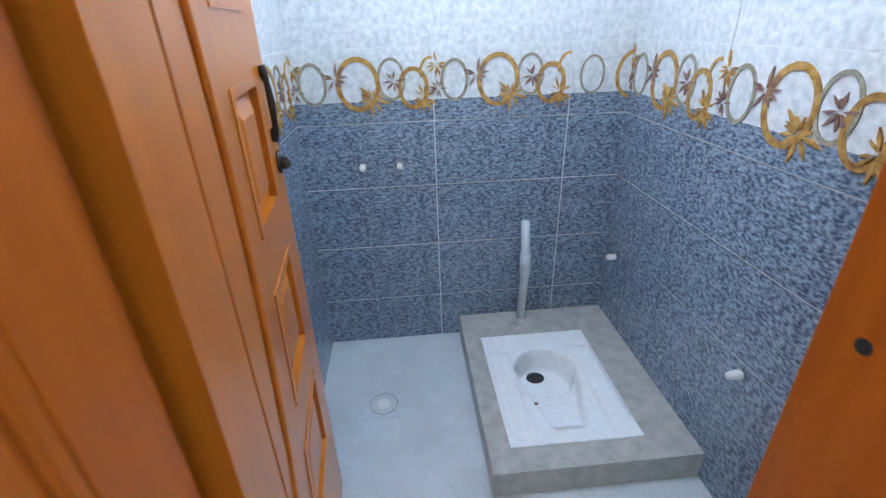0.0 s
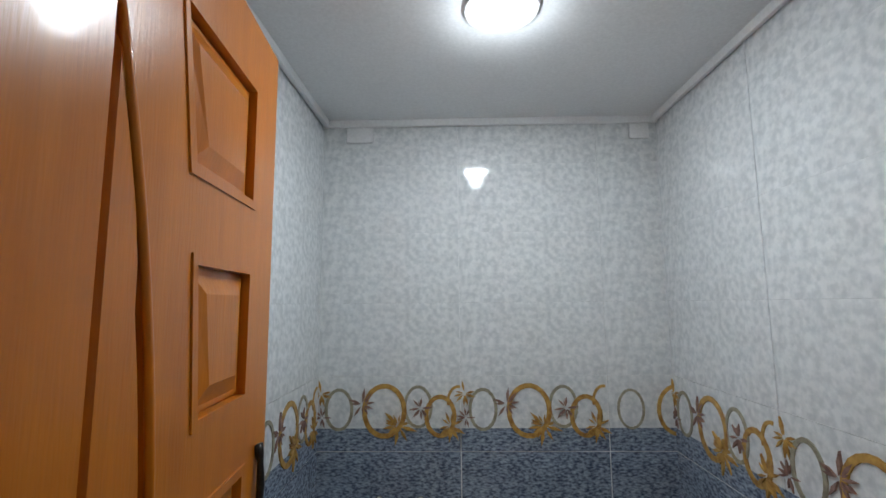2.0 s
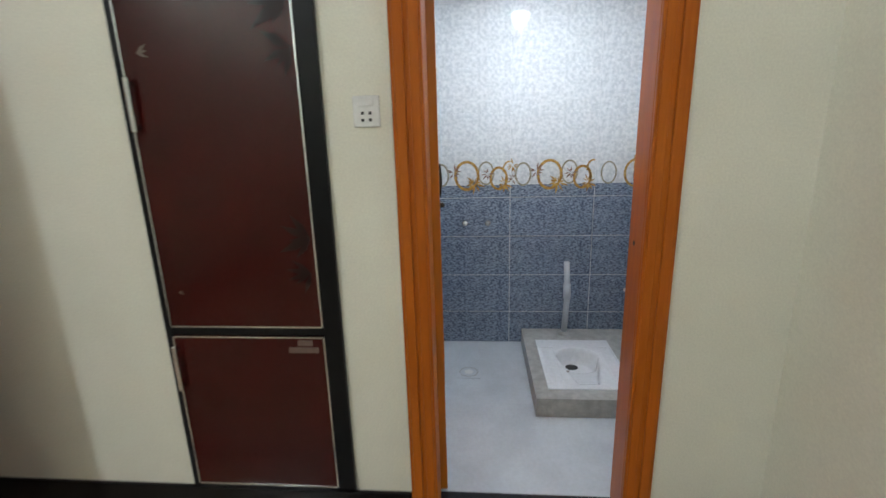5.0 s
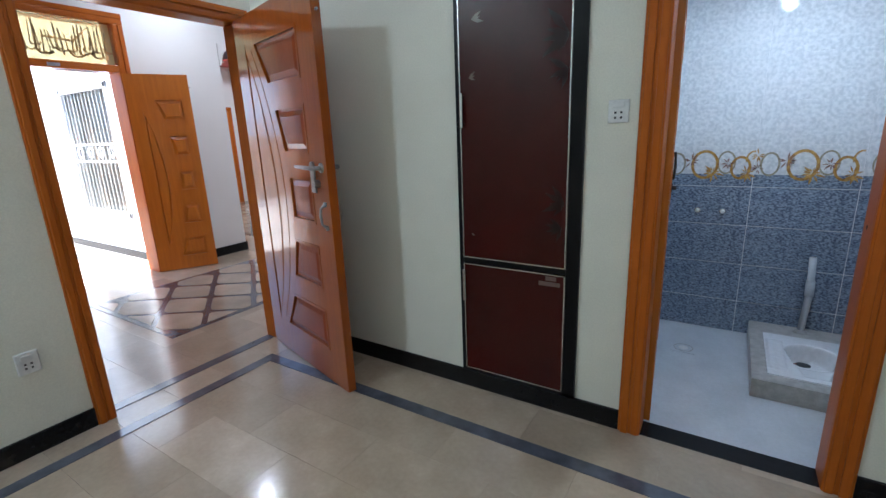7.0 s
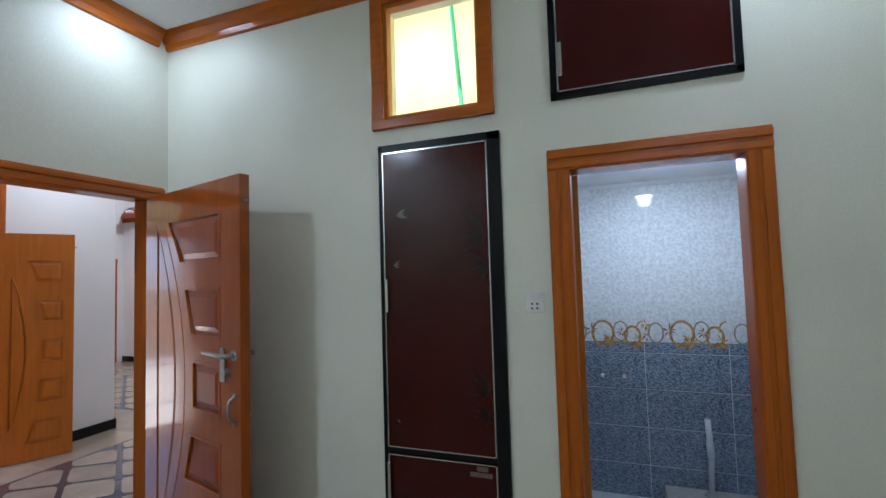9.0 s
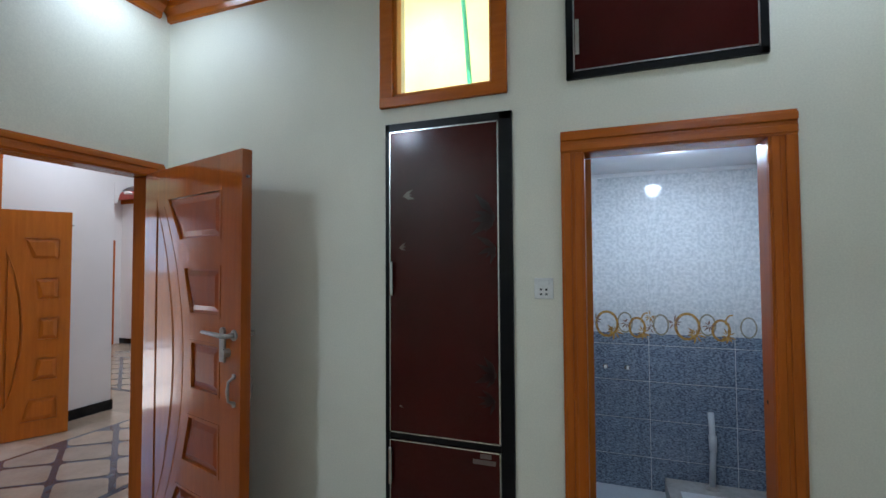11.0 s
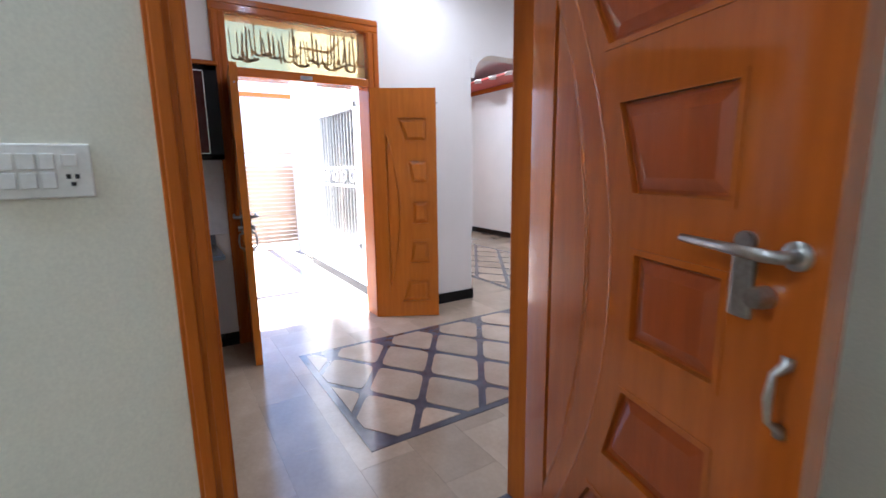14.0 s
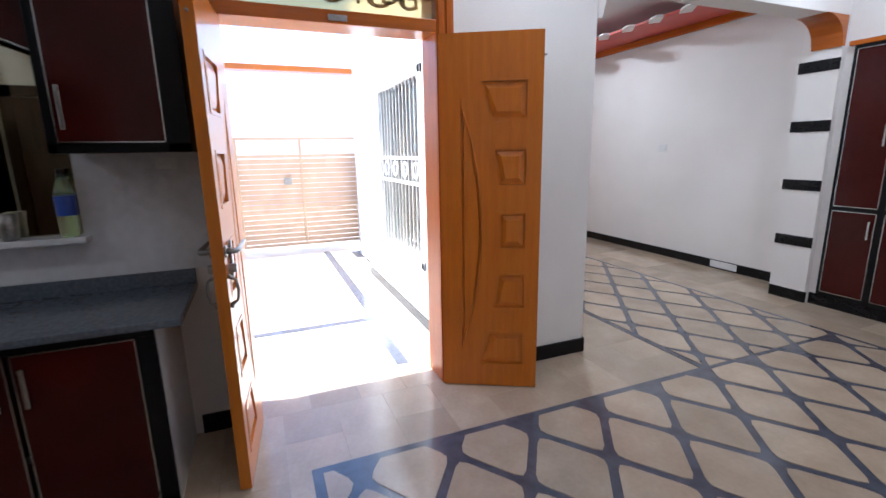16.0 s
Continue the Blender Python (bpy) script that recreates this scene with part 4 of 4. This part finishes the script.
part("leaf", box((-9.6, 3.712, 0.006), (-9.585, 4.468, 2.088), None, 0.003), PALEWOOD, ld)
for z in (0.25, 0.85, 1.45):
    part("raised_panel", prism([(3.85, z), (4.33, z), (4.33, z + 0.45), (3.85, z + 0.45)], -9.586, -9.575, "x", None, 0.03), PALEWOOD, ld)
part("lever_handle", rod([(-9.586, 3.78, 1.1), (-9.55, 3.78, 1.1), (-9.545, 3.9, 1.1)], 0.01), STEEL, ld)
plate("wall_socket", "small white cover plate on the lounge wall", "socket", "y", 4.7, -1, -7.47, 1.52, 0.15, 0.10, [("rocker", (0, 0, 0.1, 0.05, False))])
fan = thing("lounge_ventilator", "small floor level grille by the skirting", "grille")
part("grille", box((-6.55, 4.674, 0.02), (-6.2, 4.684, 0.10), None, 0.002), PLASTIC, fan)

# ---- staircase behind, seen in the mirror ----
st = thing("staircase", "tan marble staircase with pale rails", "staircase")
for i in range(11):
    x, z = -4.4 + 0.165 * i, 0.18 * (i + 1)
    part("step", box((x, -4.58, 0.0), (WX - 0.02, -2.68, z - 0.02), None, 0.005), TREAD, st)
    part("nosing", box((x - 0.02, -4.58, z - 0.02), (x + 0.16, -2.68, z), None, 0.004), PALETREAD, st)
for i in range(0, 11, 2):
    x, z = -4.33 + 0.165 * i, 0.18 * (i + 1)
    part("baluster", rod([(x, -2.74, z), (x, -2.74, z + 0.85)], 0.016, sides=8), CHROME, st)
part("handrail", rod([(-4.33, -2.74, 1.03), (-2.68, -2.74, 2.83)], 0.022, sides=8), CHROME, st)
inner = thing("inner_door", "dark wooden door in the hall side wall", "door")
part("leaf", box((WX - 0.045, -2.55, 0.0), (WX - 0.008, -1.85, 2.05), None, 0.004), DARKWOOD, inner)
part("frame", box((WX - 0.03, -2.65, 0.0), (WX - 0.008, -2.555, 2.15), box((WX - 0.03, -1.845, 0.0), (WX - 0.008, -1.75, 2.15), box((WX - 0.03, -2.65, 2.055), (WX - 0.008, -1.75, 2.15)))), DARKWOOD, inner)

# ---- porch ----
gw = thing("porch_window", "white framed porch window behind a painted grille", "window", kind="structure")
x0, x1, z0, z1 = -7.50, -6.09, 0.53, 2.20
bm = bmesh.new()
for lo, hi in (((x0, 0.60, z0), (x0 + 0.07, 0.66, z1)), ((x1 - 0.07, 0.60, z0), (x1, 0.66, z1)), ((x0, 0.60, z0), (x1, 0.66, z0 + 0.07)), ((x0, 0.60, z1 - 0.07), (x1, 0.66, z1))):
    box(lo, hi, bm, 0.005)
part("window_frame", bm, PORCHWALL, gw)
part("pane", box((x0 + 0.05, 0.74, z0 + 0.05), (x1 - 0.05, 0.746, z1 - 0.05)), SMOKED, gw).visible_shadow = False
for i in range(12):
    x = x0 + 0.12 + i * (x1 - x0 - 0.24) / 11
    part("grille_bar", box((x - 0.008, 0.625, z0 + 0.06), (x + 0.008, 0.641, z1 - 0.06)), PEDESTAL, gw)
for z in (1.25, 1.47):
    part("grille_rail", box((x0 + 0.06, 0.618, z - 0.012), (x1 - 0.06, 0.642, z + 0.012)), PORCHWALL, gw)
for i in range(4):
    c = x0 + 0.25 + i * 0.31
    part("scroll", rod([(c + 0.09 * math.cos(a) * (1 - k * 0.03), 0.628, 1.36 + 0.08 * math.sin(a) * (1 - k * 0.03)) for k, a in enumerate([j * 0.5 for j in range(14)])], 0.008, sides=6), PORCHWALL, gw)
for i, (a, c) in enumerate(((x0 + 0.05, x0 + 0.35), (x1 - 0.62, x1 - 0.08))):
    n = 10
    wav = [(a + (c - a) * k / n, 0.80 + 0.02 * (k % 2)) for k in range(n + 1)]
    cur = thing("window_curtain", "brown hanging curtain behind the porch window", "curtain")
    part("cloth", band(wav, [(p[0], p[1] + 0.004) for p in wav], z0, z1, "z", None, closed=False), CLOTH, cur)

gate = thing("driveway_gate", "tan painted metal gate with horizontal slats, closed", "gate")
GX = -10.25
for y0, y1 in ((-2.9, -0.96), (-0.94, 1.0)):
    for lo, hi in (((GX - 0.02, y0, 0.06), (GX + 0.02, y0 + 0.05, 1.78)), ((GX - 0.02, y1 - 0.05, 0.06), (GX + 0.02, y1, 1.78)), ((GX - 0.02, y0 + 0.05, 0.06), (GX + 0.02, y1 - 0.05, 0.11)), ((GX - 0.02, y0 + 0.05, 1.47), (GX + 0.02, y1 - 0.05, 1.52)), ((GX - 0.02, y0 + 0.05, 1.74), (GX + 0.02, y1 - 0.05, 1.78)), ((GX - 0.015, 0.5 * (y0 + y1) - 0.02, 0.11), (GX + 0.024, 0.5 * (y0 + y1) + 0.02, 1.74))):
        part("gate_bar", box(lo, hi, None, 0.004), GATE, gate)
    n = 17
    for i in range(n):
        z = 0.12 + i * 1.34 / n
        part("slat", box((GX - 0.012, y0 + 0.05, z), (GX + 0.010, y1 - 0.05, z + 0.071), None, 0.006), GATE, gate)
part("latch", box((GX + 0.02, -0.25, 1.05), (GX + 0.05, -0.13, 1.16), None, 0.004), STEEL, gate)
structure("gate_post", box((-10.45, 1.0, -0.13), (-10.05, 1.35, 2.75)), PORCHWALL, "white square gate post", "post")
structure("gate_beam", box((-10.4, -3.2, 2.75), (-10.15, 1.35, 2.83), None, 0.01), WOODX, "orange beam spanning over the gate", "beam")
structure("boundary_wall", box((-10.05, 0.86, -0.13), (-9.8, 1.35, 2.6)), PORCHWALL, "white boundary wall beside the gate", "wall")
# Plain white block added as a bright backdrop above the gate.
structure("street_backdrop", box((-22, -14, -0.13), (-18, 12, 3.6)), PORCHWALL, "plain white backdrop block added across the street", "building")


def strip(name, lo, hi, label, z=0.004):
    return structure(name, box((lo[0], lo[1], -0.003), (hi[0], hi[1], z)), SLATE, label, "floor strip")


strip("floor_strip_porch", (-9.8, 0.22), (-6.52, 0.32), "dark marble strip in the pale porch floor")
strip("floor_strip_porch", (-6.60, -2.9), (-6.52, 0.22), "dark marble strip in the pale porch floor")
strip("floor_strip_porch", (-6.19, 0.18), (-5.55, 0.27), "short dark marble bar in the pale porch floor")
strip("floor_strip_bedroom", (-2.255, -3.4), (-2.18, -0.32), "dark marble border strip in the beige bedroom floor")
strip("floor_strip_bedroom", (-2.18, -0.395), (0.98, -0.32), "dark marble border strip in the beige bedroom floor")
strip("floor_strip_bedroom", (0.98, -3.4), (1.055, -0.32), "dark marble border strip in the beige bedroom floor")
strip("floor_strip_threshold", (-2.55, -1.23), (-2.475, -0.13), "dark marble strip across the bedroom doorway")
strip("floor_strip_kitchen", (-4.50, -3.4), (-4.46, -1.16), "thin dark strip along the kitchen floor")
strip("floor_strip_kitchen", (-4.22, -1.75), (-4.12, -1.36), "short dark marble bar in the kitchen floor")


# ---- floor lattice and slabs ----
def clip(poly, a, b, c):
    """Keeps the side a*x + b*y <= c of a polygon."""
    out = []
    for p, q in zip(poly, poly[1:] + poly[:1]):
        dp, dq = a * p[0] + b * p[1] - c, a * q[0] + b * q[1] - c
        if dp <= 0:
            out.append(p)
        if dp * dq < 0:
            t = dp / (dp - dq)
            out.append((p[0] + t * (q[0] - p[0]), p[1] + t * (q[1] - p[1])))
    return out


LX0, LX1, LY0, LY1, LW = -4.63, -3.17, -0.53, 3.66, -8.6
structure("lattice_bed_hall", box((LX0, LY0, -0.003), (LX1, LY1, 0.004)), SLATE, "dark grey marble ground of the floor lattice", "floor inlay")
structure("lattice_bed_lounge", box((LW, 2.12, -0.003), (LX0, LY1, 0.004)), SLATE, "dark grey marble ground of the floor lattice", "floor inlay")
A, B, JX, JY = 0.333, 0.237, 0.040, 0.029


def lattice_cells(x0, x1, y0, y1, parent):
    edge = 0.05
    for i in range(-16, 10):
        for j in range(-8, 24):
            if (i + j) % 2 == 0:
                continue
            cx, cy = -4.455 + A * i, 0.16 + B * j
            d = [(cx - A + JX, cy), (cx, cy - B + JY), (cx + A - JX, cy), (cx, cy + B - JY)]
            # soft corners
            q = []
            for k in range(4):
                p, n, pr = Vector(d[k]), Vector(d[(k + 1) % 4]), Vector(d[k - 1])
                f = 0.16
                q += [tuple(p.lerp(pr, f)), tuple(p.lerp((n + pr) / 2, 0.075)), tuple(p.lerp(n, f))]
            for a, b, c in ((-1, 0, -(x0 + edge)), (1, 0, x1 - edge), (0, -1, -(y0 + edge)), (0, 1, y1 - edge)):
                q = clip(q, a, b, c)
                if len(q) < 3:
                    break
            if len(q) < 3:
                continue
            area = abs(sum(p[0] * r[1] - r[0] * p[1] for p, r in zip(q, q[1:] + q[:1]))) / 2
            if area > 0.008:
                part("lattice_tile", prism(q, 0.001, 0.0075, "z"), MARBLE, parent)


lattice_cells(LX0, LX1, LY0, LY1, floor_hall)
lattice_cells(LW, LX0 + 0.06, 2.12, LY1, floor_lounge)


def slabs(x0, x1, y0, y1, parent, sx=0.61, sy=0.305):
    meshes = {}
    j = 0
    y = y0
    while y < y1 - 0.01:
        ye = min(y + sy, y1)
        x = x0 - (sx * 0.5 if j % 2 else 0)
        while x < x1 - 0.01:
            a, b = max(x, x0), min(x + sx, x1)
            if b - a > 0.02:
                key = (round(b - a, 3), round(ye - y, 3))
                if key not in meshes:
                    ob = part("marble_slab", box((0, 0, -0.02), (b - a - 0.0012, ye - y - 0.0012, 0.0)), MARBLE, parent)
                    meshes[key] = ob.data
                    ob.matrix_basis = pose(a, y, 0)
                else:
                    share("marble_slab", meshes[key], parent, pose(a, y, 0))
            x += sx
        y = ye
        j += 1


slabs(WX, BX1, BY0, 0.0, floor_bed)
slabs(FX, WX, HS, HN, floor_hall)
slabs(-9.6, FX, 1.548, 4.7, floor_lounge, 0.9, 0.6)
slabs(FB, FX, -0.77, 0.39, floor_hall)

# ---- bathroom tiles ----
TW, TH = 0.56, 0.28
ROWS = [-0.05, 0.19, 0.468, 0.75, 1.022, 1.302, 1.582, 1.862, 2.142, 2.33]


def decor(parent, m, width, seed):
    """The ring frieze of one border tile, lying on its face; local x along, z up, y out of the wall is negative."""
    k = width / TW

    def ring(cx, cz, rx, rz, w, mt, y=-0.0035, a0=0.0, a1=2 * math.pi):
        c = a1 - a0 > 6.2
        o = part("ring", band(ellipse(cx * k, cz, rx, rz, 22, a0, a1), ellipse(cx * k, cz, rx - w, rz - w, 22, a0, a1), y, 0.0, "y", None, closed=c), mt, parent)
        o.matrix_basis = m

    def spray(cx, cz, r, n, mt, s):
        g = random.Random(s)
        bm = bmesh.new()
        for i in range(n):
            a = g.random() * 6.28
            L = r * (0.5 + 0.6 * g.random())
            ux, uz = math.cos(a), math.sin(a)
            px, pz = cx * k + ux * r * 0.15, cz + uz * r * 0.15
            prism([(px, pz), (px + ux * L * 0.5 - uz * L * 0.11, pz + uz * L * 0.5 + ux * L * 0.11), (px + ux * L, pz + uz * L), (px + ux * L * 0.5 + uz * L * 0.11, pz + uz * L * 0.5 - ux * L * 0.11)], -0.0042 - 0.0002 * i, 0.0, "y", bm)
        o = part("leaf_spray", bm, mt, parent)
        o.matrix_basis = m
    ring(0.085, 0.155, 0.056, 0.080, 0.012, SAGE)
    ring(0.26, 0.150, 0.086, 0.102, 0.018, GOLD, -0.0038)
    ring(0.39, 0.165, 0.056, 0.080, 0.011, SAGE)
    ring(0.475, 0.130, 0.062, 0.080, 0.016, GOLD, -0.0038)
    ring(0.545, 0.185, 0.045, 0.06, 0.01, GOLD, -0.0032, 1.4, 3.4)
    spray(0.175, 0.175, 0.05, 14, ROSE, 1)
    spray(0.315, 0.095, 0.06, 16, GOLD, 2)
    spray(0.40, 0.160, 0.042, 14, ROSE, 3)
    spray(0.515, 0.095, 0.055, 14, GOLD, 4)
    spray(0.015, 0.215, 0.042, 12, GOLD, 5)
    spray(0.02, 0.125, 0.034, 9, ROSE, 6)


TMESH = {}


def tile(parent, w, h, row, m):
    g = 0.002 if row < 5 else 0.0014
    f = 0.002 if row < 4 else 0.0
    key = (round(w, 3), round(h, 3), row)
    if key not in TMESH:
        if row == 4:
            bm = bmesh.new()
            box((g, -0.003, g), (w - g, 0.0, 0.085), bm, mi=0)
            box((g, -0.003, 0.085), (w - g, 0.0, h - g), bm, mi=1)
            ob = part("wall_tile", bm, [TILE_D, TILE_L], parent)
        else:
            bm = prism([(g, f), (w - g, f), (w - g, h - f), (g, h - f)], 0.0, -0.003, "y", None, 0.0008 if row < 4 else 0.0002)
            ob = part("wall_tile", bm, TILE_D if row < 4 else TILE_L, parent)
        TMESH[key] = ob.data
        ob.matrix_basis = m
    else:
        share("wall_tile", TMESH[key], parent, m)


def tiled(parent, cuts, place):
    for a, b in zip(cuts, cuts[1:]):
        for r, (z0, z1) in enumerate(zip(ROWS, ROWS[1:])):
            m = place(a, z0)
            tile(parent, b - a, z1 - z0, r, m)
            if r == 4:
                full = m @ pose(0, -0.003, 0)
                if b - a > 0.5:
                    decor(parent, full, TW, 1)
                else:
                    part_decor(parent, full, b - a)


def part_decor(parent, m, width):
    o = part("ring", band(ellipse(0.085, 0.155, 0.052, 0.075, 22), ellipse(0.085, 0.155, 0.043, 0.066, 22), -0.0035, 0.0), SAGE, parent)
    o.matrix_basis = m
    o = part("ring", band(ellipse(0.26, 0.15, 0.078, 0.095, 16, 1.7, 4.6), ellipse(0.26, 0.15, 0.064, 0.081, 16, 1.7, 4.6), -0.0038, 0.0, "y", None, closed=False), GOLD, parent)
    o.matrix_basis = m


byname = bpy.data.objects
tiled(byname["wall_bath_back"], [-0.078, 0.475, 1.035, 1.285], lambda a, z: pose(a, 1.645, z))
tiled(byname["wall_bath_east"], [-1.645, -1.07, -0.51, -0.19], lambda a, z: pose(1.285, -a, z, 0, 0, -90))
tiled(byname["wall_bath_west"], [0.19, 0.51, 1.07, 1.645], lambda a, z: pose(-0.078, a, z, 0, 0, 90))
